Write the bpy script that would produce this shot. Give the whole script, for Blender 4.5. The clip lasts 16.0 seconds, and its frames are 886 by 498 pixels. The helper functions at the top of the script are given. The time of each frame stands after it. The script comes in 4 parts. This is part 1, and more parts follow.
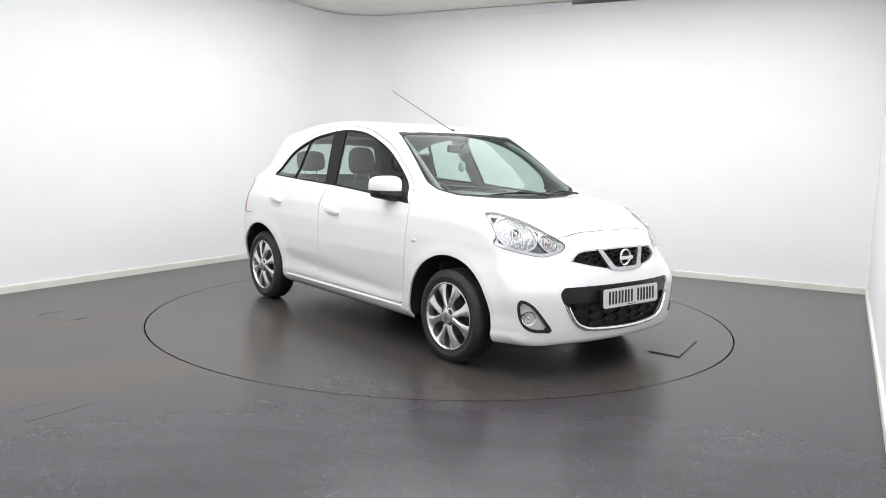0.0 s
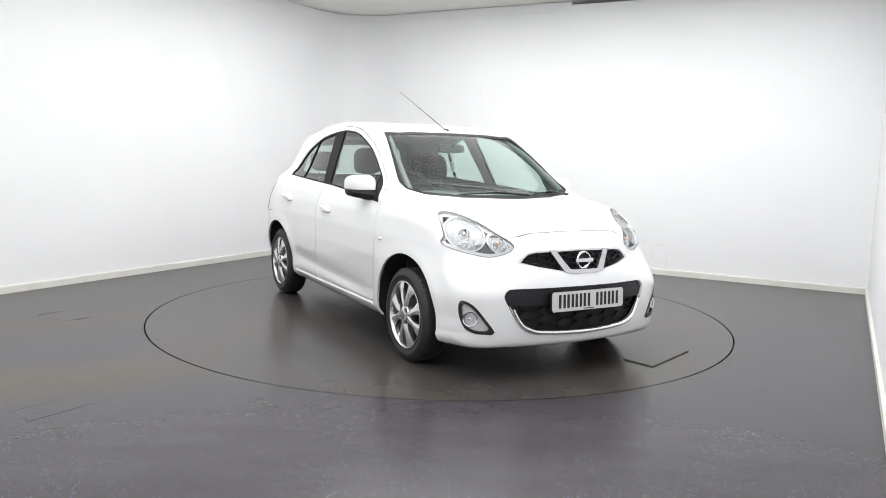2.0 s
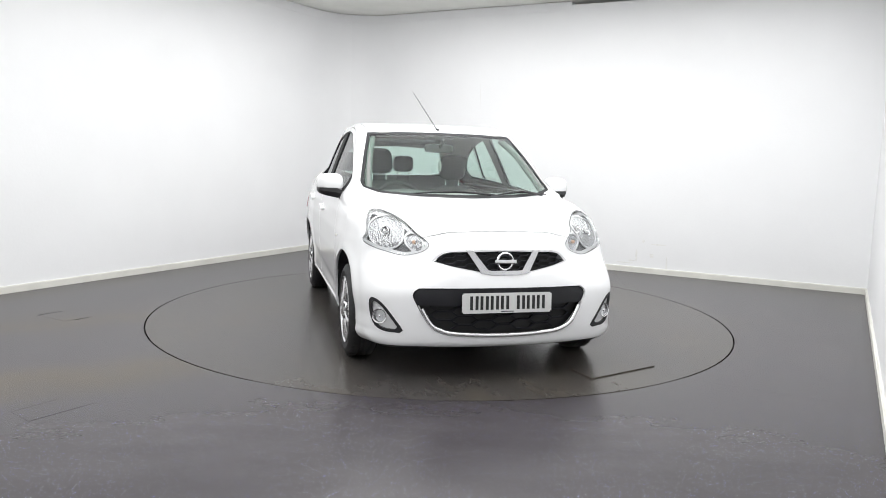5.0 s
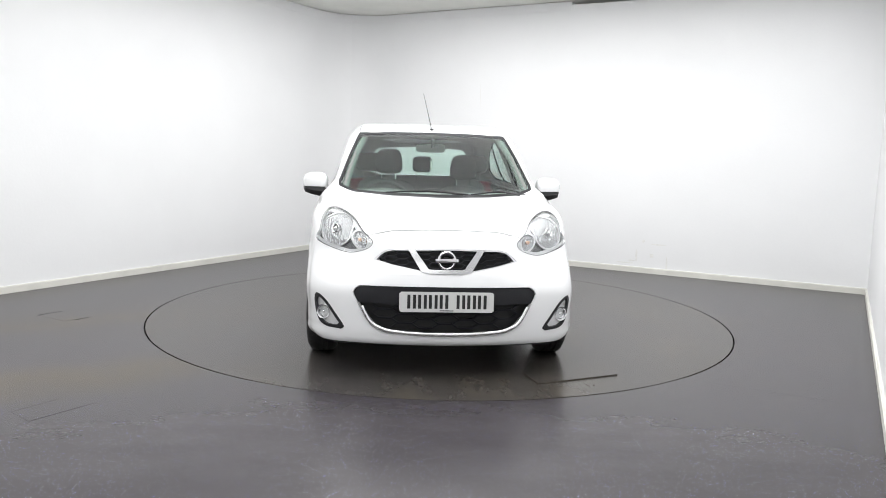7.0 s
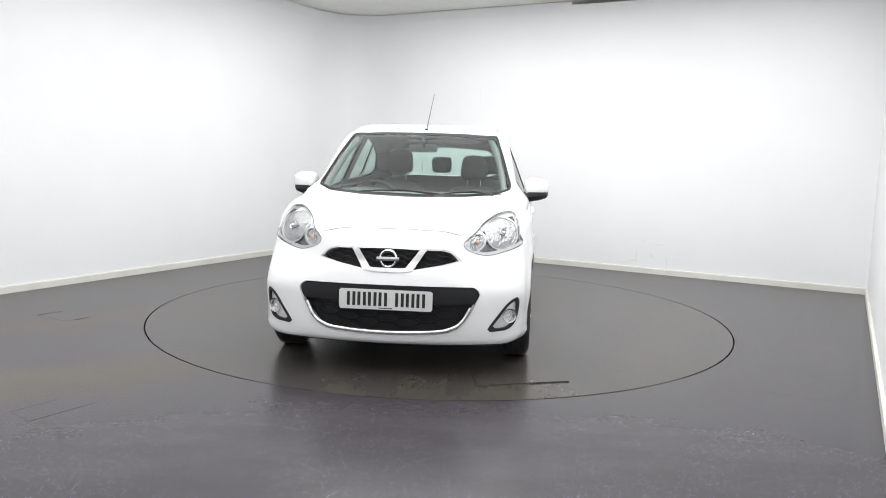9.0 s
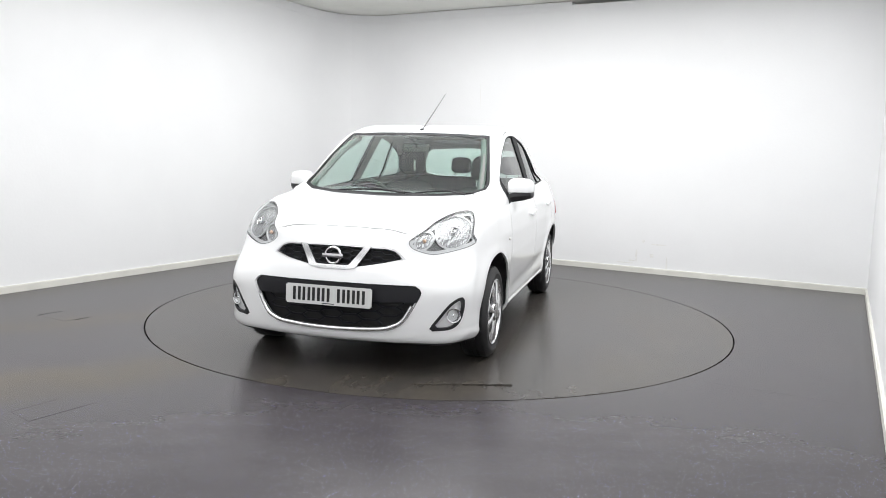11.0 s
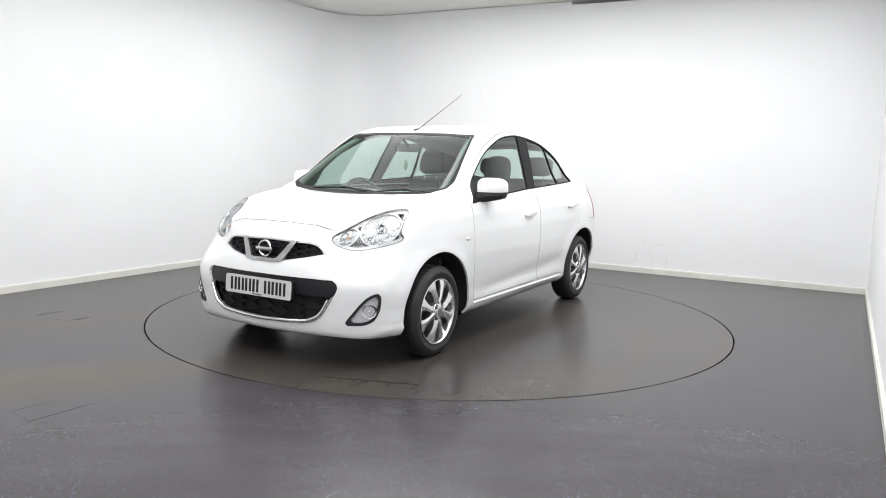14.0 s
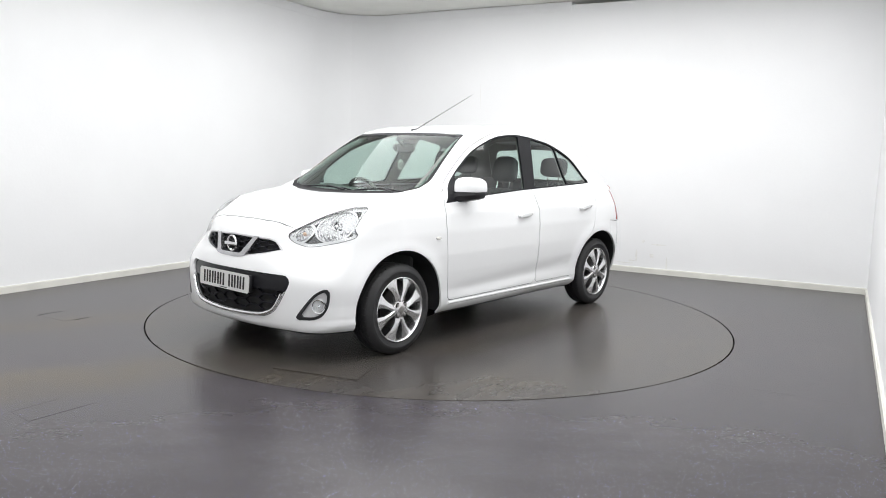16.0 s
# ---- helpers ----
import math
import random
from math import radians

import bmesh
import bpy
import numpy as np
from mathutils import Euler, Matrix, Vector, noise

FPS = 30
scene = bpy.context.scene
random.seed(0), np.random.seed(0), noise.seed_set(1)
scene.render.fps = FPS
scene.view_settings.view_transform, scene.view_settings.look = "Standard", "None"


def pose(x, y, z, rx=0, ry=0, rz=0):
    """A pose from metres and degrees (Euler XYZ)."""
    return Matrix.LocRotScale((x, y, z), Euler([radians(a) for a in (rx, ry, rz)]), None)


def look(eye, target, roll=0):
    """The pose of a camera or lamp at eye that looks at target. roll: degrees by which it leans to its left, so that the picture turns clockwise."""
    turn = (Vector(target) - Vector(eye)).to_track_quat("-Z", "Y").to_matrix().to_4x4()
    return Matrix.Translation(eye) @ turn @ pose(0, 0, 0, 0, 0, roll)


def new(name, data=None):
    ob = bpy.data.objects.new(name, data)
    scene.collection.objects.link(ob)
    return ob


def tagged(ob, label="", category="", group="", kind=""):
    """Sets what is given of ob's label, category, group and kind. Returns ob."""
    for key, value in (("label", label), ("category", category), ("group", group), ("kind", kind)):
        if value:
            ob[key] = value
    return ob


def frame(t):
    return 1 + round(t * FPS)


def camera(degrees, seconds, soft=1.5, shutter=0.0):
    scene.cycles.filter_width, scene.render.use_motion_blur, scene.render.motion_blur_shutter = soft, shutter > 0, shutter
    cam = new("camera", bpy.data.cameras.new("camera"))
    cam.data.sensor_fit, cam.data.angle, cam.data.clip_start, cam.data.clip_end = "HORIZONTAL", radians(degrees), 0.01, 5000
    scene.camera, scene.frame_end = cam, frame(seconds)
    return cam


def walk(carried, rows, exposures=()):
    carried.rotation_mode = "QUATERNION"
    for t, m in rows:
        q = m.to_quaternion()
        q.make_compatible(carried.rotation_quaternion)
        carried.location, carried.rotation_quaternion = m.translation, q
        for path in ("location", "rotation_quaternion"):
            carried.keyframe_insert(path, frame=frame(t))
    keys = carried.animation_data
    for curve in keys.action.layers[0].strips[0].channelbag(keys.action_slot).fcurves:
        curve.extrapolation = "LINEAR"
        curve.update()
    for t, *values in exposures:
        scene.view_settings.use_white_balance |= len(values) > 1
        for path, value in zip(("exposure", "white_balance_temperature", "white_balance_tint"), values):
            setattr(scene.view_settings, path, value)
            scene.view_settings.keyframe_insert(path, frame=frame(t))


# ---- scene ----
# ---- the camera: fixed on its stand ----
cam = camera(61.290, 16.0, soft=0.9)
EYE = (0.0, -5.962, 1.2527)
AIM = (0.00176, -4.9697, 1.12905)
walk(cam, [(0.0, look(EYE, AIM, 1.582)), (16.0, look(EYE, AIM, 1.582))], [(0.0, 0.0), (16.0, 0.0)])

# the turntable turns clockwise (seen from above) at a steady rate
TURN_START, TURN_RATE = -50.36, -5.009
CAR_X, CAR_Y = -0.037, -0.119      # where the car stands on the turntable
RING = 2.224                       # turntable radius
CEIL = 3.054

# ---- light: white panels on the ceiling above and before the turntable ----
world = bpy.data.worlds.new("world")
scene.world = world
world.use_nodes = True
world.node_tree.nodes["Background"].inputs[0].default_value = (0.8, 0.85, 0.9, 1)
world.node_tree.nodes["Background"].inputs[1].default_value = 0.3


def area(name, at, sx, sy, watts, aim=(0, 0, -1), turn=0.0, colour=(0.985, 0.995, 1.0)):
    data = bpy.data.lights.new(name, "AREA")
    data.shape, data.size, data.size_y, data.energy, data.color = "RECTANGLE", sx, sy, watts, colour
    ob = new(name, data)
    ob.matrix_world = pose(*at, 0, 0, turn)
    return ob


area("ceiling_panel_light", (0.41, 0.19, CEIL - 0.05), 5.0, 3.6, 184, turn=-28.5)
area("ceiling_panel_light", (-1.49, -3.16, CEIL - 0.05), 5.0, 4.1, 140, turn=-28.5)


# ---- materials ----
def mat(name, colour, rough=0.5, metal=0.0, coat=0.0, noise_amt=0.0, noise_scale=8.0, bump=0.0, bump_scale=60.0, spec=0.5, emit=0.0):
    m = bpy.data.materials.new(name)
    m.use_nodes = True
    nt = m.node_tree
    b = nt.nodes["Principled BSDF"]
    b.inputs["Base Color"].default_value = (*colour, 1)
    b.inputs["Roughness"].default_value = rough
    b.inputs["Metallic"].default_value = metal
    b.inputs["Coat Weight"].default_value = coat
    b.inputs["Coat Roughness"].default_value = 0.06
    b.inputs["Specular IOR Level"].default_value = spec
    if emit:
        b.inputs["Emission Color"].default_value = (*colour, 1)
        b.inputs["Emission Strength"].default_value = emit
    co = nt.nodes.new("ShaderNodeTexCoord")
    if noise_amt:
        n = nt.nodes.new("ShaderNodeTexNoise")
        n.inputs["Scale"].default_value, n.inputs["Detail"].default_value = noise_scale, 6
        nt.links.new(co.outputs["Object"], n.inputs["Vector"])
        r = nt.nodes.new("ShaderNodeMapRange")
        r.inputs["From Min"].default_value, r.inputs["From Max"].default_value = 0.3, 0.7
        r.inputs["To Min"].default_value, r.inputs["To Max"].default_value = 1 - noise_amt, 1 + noise_amt
        nt.links.new(n.outputs["Fac"], r.inputs["Value"])
        x = nt.nodes.new("ShaderNodeVectorMath")
        x.operation = "SCALE"
        x.inputs[0].default_value = colour
        nt.links.new(r.outputs["Result"], x.inputs["Scale"])
        nt.links.new(x.outputs["Vector"], b.inputs["Base Color"])
    if bump:
        n = nt.nodes.new("ShaderNodeTexNoise")
        n.inputs["Scale"].default_value, n.inputs["Detail"].default_value = bump_scale, 4
        nt.links.new(co.outputs["Object"], n.inputs["Vector"])
        u = nt.nodes.new("ShaderNodeBump")
        u.inputs["Strength"].default_value, u.inputs["Distance"].default_value = bump, 0.01
        nt.links.new(n.outputs["Fac"], u.inputs["Height"])
        nt.links.new(u.outputs["Normal"], b.inputs["Normal"])
    return m


def glass(name, colour, rough=0.0, gloss=0.06):
    """Thin tinted glass: a clear tinted pass plus a mirror by Fresnel."""
    m = bpy.data.materials.new(name)
    m.use_nodes = True
    nt = m.node_tree
    nt.nodes.clear()
    out = nt.nodes.new("ShaderNodeOutputMaterial")
    mix = nt.nodes.new("ShaderNodeMixShader")
    tr = nt.nodes.new("ShaderNodeBsdfTransparent")
    gl = nt.nodes.new("ShaderNodeBsdfGlossy")
    lw = nt.nodes.new("ShaderNodeLayerWeight")
    lw.inputs["Blend"].default_value = 0.5
    pw = nt.nodes.new("ShaderNodeMath")
    pw.operation = "POWER"
    pw.inputs[1].default_value = 5.0
    fr = nt.nodes.new("ShaderNodeMath")
    fr.operation, fr.use_clamp = "MULTIPLY_ADD", True
    fr.inputs[1].default_value, fr.inputs[2].default_value = 0.9, gloss
    nt.links.new(lw.outputs["Facing"], pw.inputs[0])
    nt.links.new(pw.outputs[0], fr.inputs[0])
    tr.inputs["Color"].default_value = (*colour, 1)
    gl.inputs["Roughness"].default_value = rough
    nt.links.new(fr.outputs[0], mix.inputs["Fac"])
    nt.links.new(tr.outputs[0], mix.inputs[1])
    nt.links.new(gl.outputs[0], mix.inputs[2])
    nt.links.new(mix.outputs[0], out.inputs[0])
    return m


def floor_material(name, bands=True):
    """Dark safety vinyl with pale flecks, worn olive-brown bands, blotches and fine scuffs."""
    m = mat(name, (0.07, 0.068, 0.066), 0.27, spec=0.25)
    nt = m.node_tree
    bsdf = nt.nodes["Principled BSDF"]
    N, L = nt.nodes.new, nt.links.new
    co = N("ShaderNodeTexCoord").outputs["Object"]

    def put_in(socket, value):
        if isinstance(value, (int, float)):
            socket.default_value = value
        else:
            L(value, socket)

    def calc(op, a, b=0.0, c=0.0):
        n = N("ShaderNodeMath")
        n.operation = op
        for s, v in zip(n.inputs, (a, b, c)):
            put_in(s, v)
        return n.outputs[0]

    def noise(scale, detail=4, stretch=(1, 1, 1), turn=0.0, rough=0.55):
        mp, n = N("ShaderNodeMapping"), N("ShaderNodeTexNoise")
        mp.inputs["Scale"].default_value, mp.inputs["Rotation"].default_value = stretch, (0, 0, radians(turn))
        n.inputs["Scale"].default_value, n.inputs["Detail"].default_value, n.inputs["Roughness"].default_value = scale, detail, rough
        L(co, mp.inputs[0]), L(mp.outputs[0], n.inputs["Vector"])
        return n.outputs["Fac"]

    def step(value, lo, hi, to_lo=0.0, to_hi=1.0):
        n = N("ShaderNodeMapRange")
        n.interpolation_type = "SMOOTHSTEP"
        put_in(n.inputs["Value"], value)
        for key, v in (("From Min", lo), ("From Max", hi), ("To Min", to_lo), ("To Max", to_hi)):
            n.inputs[key].default_value = v
        return n.outputs[0]

    def blend(f, a, b):
        n = N("ShaderNodeMix")
        n.data_type = "RGBA"
        put_in(n.inputs["Factor"], f)
        for key, v in (("A", a), ("B", b)):
            if isinstance(v, tuple):
                n.inputs[key].default_value = v
            else:
                L(v, n.inputs[key])
        return n.outputs["Result"]

    xyz = N("ShaderNodeSeparateXYZ")
    L(co, xyz.inputs[0])
    X, Y = xyz.outputs["X"], xyz.outputs["Y"]
    big = noise(0.9, 5, (0.8, 1.7, 1), -30)
    mid = noise(3.2, 3, (0.7, 1.6, 1), -24, 0.5)
    fine = noise(22, 2, (0.8, 1.3, 1), 10, 0.7)
    # brown tyre dirt: broad blotches, and on the fixed floor two tracks that lead off the turntable
    if bands:
        across = calc("ADD", calc("MULTIPLY", Y, 0.866), calc("MULTIPLY_ADD", X, -0.5, calc("MULTIPLY_ADD", big, 0.5, -0.25)))
        one = step(calc("ABSOLUTE", calc("SUBTRACT", across, 0.71)), 0.06, 0.26, 1.0, 0.0)
        two = step(calc("ABSOLUTE", calc("ADD", across, 0.76)), 0.08, 0.36, 1.0, 0.0)
        dirt = calc("MULTIPLY", calc("MAXIMUM", one, two), step(X, -1.9, -0.7, 1.0, 0.0))
        dirt = calc("MULTIPLY", dirt, step(mid, 0.25, 0.6, 0.55, 1.0))
        dirt = calc("MAXIMUM", dirt, calc("MULTIPLY", step(big, 0.5, 0.72), step(Y, -1.9, -0.9, 0.0, 0.45)))
        brown = (0.0690, 0.0560, 0.0370, 1)
    else:
        dirt = calc("MULTIPLY", step(big, 0.36, 0.62), step(mid, 0.3, 0.7, 0.45, 1.0))
        brown = (0.0635, 0.0560, 0.0475, 1)
    tone = blend(dirt, (0.0496, 0.0446, 0.0486, 1) if bands else (0.0565, 0.0522, 0.0512, 1), brown)
    # uneven wear
    wear = calc("MULTIPLY", step(mid, 0.28, 0.72, 0.98, 1.14), step(fine, 0.25, 0.75, 0.96, 1.04))
    sc = N("ShaderNodeVectorMath")
    sc.operation = "SCALE"
    L(tone, sc.inputs[0]), L(wear, sc.inputs["Scale"])
    col = sc.outputs["Vector"]
    if bands:
        # the strip nearest the studio door is clean and shows its flecks
        clean = step(calc("ADD", Y, calc("MULTIPLY_ADD", big, 1.1, -0.55)), -2.55, -1.75, 1.0, 0.0)
        for scale, size, share, bright in ((72, 0.130, 0.62, 0.95), (125, 0.18, 0.52, 0.55)):
            vor, sep = N("ShaderNodeTexVoronoi"), N("ShaderNodeSeparateColor")
            vor.inputs["Scale"].default_value = scale
            L(co, vor.inputs["Vector"]), L(vor.outputs["Color"], sep.inputs[0])
            spot = calc("MULTIPLY", calc("LESS_THAN", vor.outputs["Distance"], calc("MULTIPLY_ADD", sep.outputs[2], 0.09, size - 0.05)), calc("GREATER_THAN", sep.outputs[0], share))
            spot = calc("MULTIPLY", calc("MULTIPLY", spot, clean), step(mid, 0.3, 0.6, 0.45, bright))
            pale = blend(sep.outputs[1], (0.20, 0.19, 0.70, 1), (0.46, 0.45, 0.47, 1))
            col = blend(spot, col, pale)
    L(col, bsdf.inputs["Base Color"])
    return m


M_FLOOR = floor_material("vinyl_floor")
M_DECK = floor_material("turntable_vinyl", False)
M_WALL = mat("white_wall_paint", (0.862, 0.864, 0.872), 0.6, noise_amt=0.015, noise_scale=1.5, bump=0.08, bump_scale=40)
M_CEIL = mat("ceiling_paint", (0.86, 0.86, 0.82), 0.8, noise_amt=0.04, noise_scale=3, bump=0.15, bump_scale=80)
M_SKIRT = mat("cream_skirting_paint", (0.72, 0.71, 0.66), 0.45, noise_amt=0.05, noise_scale=6)
M_WELD = mat("vinyl_weld", (0.053, 0.047, 0.050), 0.30, spec=0.25)
M_SCUFF = mat("faint_scuff", (0.82, 0.815, 0.80), 0.6, noise_amt=0.06, noise_scale=40)
M_DARK = mat("dark_gap", (0.012, 0.012, 0.012), 0.7)
M_PAINT = mat("white_car_paint", (0.875, 0.878, 0.885), 0.32, coat=1.0)
M_SEAM = mat("panel_gap", (0.13, 0.13, 0.132), 0.7)
M_BLACK = mat("black_plastic", (0.018, 0.018, 0.02), 0.42, bump=0.1, bump_scale=300)
M_SEAL = mat("rubber_seal", (0.014, 0.014, 0.016), 0.6, spec=0.2)
M_TYRE = mat("tyre_rubber", (0.022, 0.022, 0.023), 0.62, noise_amt=0.15, noise_scale=30, bump=0.2, bump_scale=200)
M_ALLOY = mat("silver_alloy", (0.74, 0.74, 0.75), 0.27, metal=0.85, noise_amt=0.04, noise_scale=20)
M_DISC = mat("dark_brake_disc", (0.06, 0.058, 0.056), 0.5, metal=0.8, noise_amt=0.2, noise_scale=25)
M_CHROME = mat("chrome", (0.78, 0.78, 0.79), 0.10, metal=1.0)
M_STEEL = mat("dull_steel", (0.30, 0.29, 0.28), 0.45, metal=0.9, noise_amt=0.2, noise_scale=25)
M_GLASS = glass("green_tinted_glass", (0.76, 0.865, 0.825), gloss=0.115)
M_WSCREEN = glass("windscreen_glass", (0.70, 0.845, 0.785), gloss=0.016)
M_LENS = glass("clear_lens", (0.96, 0.97, 0.97), 0.0, 0.045)
M_PLATE = mat("white_reflective_plate", (0.66, 0.66, 0.65), 0.4)
M_AMBER = mat("amber_bulb", (0.78, 0.52, 0.38), 0.3)
M_RED = mat("red_lamp", (0.34, 0.07, 0.075), 0.2, coat=0.6)
M_CLOTH = mat("dark_seat_cloth", (0.075, 0.077, 0.079), 0.9, noise_amt=0.12, noise_scale=14)
M_TRIM = mat("grey_interior_trim", (0.30, 0.30, 0.28), 0.7, noise_amt=0.05)
M_DASH = mat("dark_dashboard", (0.060, 0.062, 0.061), 0.65, noise_amt=0.08, noise_scale=12)
M_UNDER = mat("underbody", (0.015, 0.015, 0.016), 0.8, noise_amt=0.3, noise_scale=10)
M_REFL = mat("silver_reflector", (0.85, 0.85, 0.86), 0.16, metal=0.9)
M_DARKCHROME = mat("dark_reflector", (0.20, 0.20, 0.21), 0.25, metal=0.7)


# ---- building helpers ----
def mesh_from(name, verts, faces, material, smooth=True, normals=None):
    me = bpy.data.meshes.new(name)
    me.from_pydata([tuple(v) for v in verts], [], [tuple(f) for f in faces])
    me.materials.append(material)
    if smooth:
        me.polygons.foreach_set("use_smooth", [True] * len(me.polygons))
    me.update()
    if normals is not None:
        me.normals_split_custom_set_from_vertices([tuple(n) for n in normals])
    return me


def from_bm(name, bm, material, smooth=True):
    me = bpy.data.meshes.new(name)
    bmesh.ops.recalc_face_normals(bm, faces=bm.faces)
    bm.to_mesh(me)
    bm.free()
    me.materials.append(material)
    if smooth:
        me.polygons.foreach_set("use_smooth", [True] * len(me.polygons))
        me.set_sharp_from_angle(angle=radians(38))
    return me


def part(name, bm, material, parent, label="", smooth=True):
    me = bm if isinstance(bm, bpy.types.Mesh) else from_bm(name, bm, material, smooth)
    ob = new(name, me)
    ob.parent = parent
    if label:
        tagged(ob, label)
    return ob


def box(sx, sy, sz, at=(0, 0, 0), bevel=0.0, seg=2, rot=None):
    bm = bmesh.new()
    bmesh.ops.create_cube(bm, size=1.0)
    for v in bm.verts:
        v.co = Vector((v.co.x * sx, v.co.y * sy, v.co.z * sz))
    if bevel:
        bmesh.ops.bevel(bm, geom=list(bm.edges), offset=bevel, segments=seg, affect="EDGES", profile=0.6)
    if rot:
        bmesh.ops.transform(bm, matrix=rot, verts=bm.verts)
    bmesh.ops.translate(bm, vec=at, verts=bm.verts)
    return bm


def tube(points, radius, sides=8, closed=False):
    """A round rod along points; radius may be one number or one for each point."""
    bm = bmesh.new()
    pts = [Vector(p) for p in points]
    n = len(pts)
    rings = []
    for i, p in enumerate(pts):
        a = pts[i - 1] if (i > 0 or closed) else p
        c = pts[(i + 1) % n] if (i < n - 1 or closed) else p
        d = (c - a).normalized()
        u = d.cross(Vector((0, 0, 1)))
        if u.length < 0.05:
            u = d.cross(Vector((0, 1, 0)))
        u.normalize()
        w = d.cross(u)
        r = radius[i] if isinstance(radius, (list, tuple)) else radius
        rings.append([bm.verts.new(p + (u * math.cos(k * math.tau / sides) + w * math.sin(k * math.tau / sides)) * r) for k in range(sides)])
    for i in range(n if closed else n - 1):
        A, B = rings[i], rings[(i + 1) % n]
        for k in range(sides):
            bm.faces.new((A[k], A[(k + 1) % sides], B[(k + 1) % sides], B[k]))
    if not closed:
        bm.faces.new(rings[0]), bm.faces.new(rings[-1])
    return bm


def lathe(profile, steps=48, axis="y"):
    """A turned shape: profile of (radius, along)."""
    bm = bmesh.new()
    rings = []
    for k in range(steps):
        a = k * math.tau / steps
        rings.append([bm.verts.new((r * math.cos(a), y, r * math.sin(a))) for r, y in profile])
    for k in range(steps):
        A, B = rings[k], rings[(k + 1) % steps]
        for j in range(len(profile) - 1):
            bm.faces.new((A[j], B[j], B[j + 1], A[j + 1]))
    bmesh.ops.remove_doubles(bm, verts=bm.verts, dist=1e-5)
    return bm


def prism(poly, lo, hi):
    """A flat polygon (x, y) raised from lo to hi."""
    bm = bmesh.new()
    a = [bm.verts.new((x, y, lo)) for x, y in poly]
    b = [bm.verts.new((x, y, hi)) for x, y in poly]
    n = len(poly)
    for i in range(n):
        bm.faces.new((a[i], a[(i + 1) % n], b[(i + 1) % n], b[i]))
    bm.faces.new(a[::-1]), bm.faces.new(b)
    return bm


def spline(points, per=8, closed=False):
    """Points along a smooth curve through the given ones."""
    P = [np.array(p, float) for p in points]
    n, out = len(P), []
    for i in range(n if closed else n - 1):
        p0 = P[i - 1] if (i > 0 or closed) else 2 * P[0] - P[1]
        p1, p2 = P[i], P[(i + 1) % n]
        p3 = P[(i + 2) % n] if (i + 2 < n or closed) else 2 * P[-1] - P[-2]
        for k in range(per):
            t = k / per
            out.append(0.5 * (2 * p1 + (p2 - p0) * t + (2 * p0 - 5 * p1 + 4 * p2 - p3) * t * t + (3 * p1 - p0 - 3 * p2 + p3) * t ** 3))
    if not closed:
        out.append(P[-1])
    return out


# ---- the room ----
CORNER = (-1.330, 4.378)           # where the two long walls would meet
RIGHT_END = (4.230, 1.356)
NEAR_END = (-0.038, -6.61)
FAR_END = (-5.90, -3.70)


def inward(a, b):
    d = Vector((b[0] - a[0], b[1] - a[1])).normalized()
    return d, Vector((d.y, -d.x))          # clockwise polygon: inside lies to the right


def corner_arc(radius=0.68, steps=16):
    c = Vector(CORNER)
    d1 = (Vector(FAR_END) - c).normalized()
    d2 = (Vector(RIGHT_END) - c).normalized()
    half = d1.angle(d2) / 2
    t = radius / math.tan(half)
    centre = c + (d1 + d2).normalized() * radius / math.sin(half)
    a, b = c + d1 * t - centre, c + d2 * t - centre
    return [centre + a.slerp(b, k / steps).normalized() * radius for k in range(steps + 1)]


ARC = corner_arc()


def ribbon(points, z0, z1, thick, material, name, label="", category=""):
    """An upright sheet of some thickness along a line; the thickness grows to the left of the line (outside)."""
    bm = bmesh.new()
    P = [Vector(p) for p in points]
    outs = []
    for i, p in enumerate(P):
        d = (P[min(i + 1, len(P) - 1)] - P[max(i - 1, 0)]).normalized()
        outs.append(Vector((-d.y, d.x)))
    V = []
    for p, o in zip(P, outs):
        q = p + o * thick
        V.append([bm.verts.new((p.x, p.y, z0)), bm.verts.new((p.x, p.y, z1)), bm.verts.new((q.x, q.y, z1)), bm.verts.new((q.x, q.y, z0))])
    for A, B in zip(V, V[1:]):
        for k in range(4):
            bm.faces.new((A[k], A[(k + 1) % 4], B[(k + 1) % 4], B[k]))
    bm.faces.new(V[0]), bm.faces.new(V[-1][::-1])
    return tagged(part(name, bm, material, None), label, category, kind="structure")


def shifted(points, by):
    P = [Vector(p) for p in points]
    out = []
    for i, p in enumerate(P):
        d = (P[min(i + 1, len(P) - 1)] - P[max(i - 1, 0)]).normalized()
        out.append(p + Vector((d.y, -d.x)) * by)
    return out


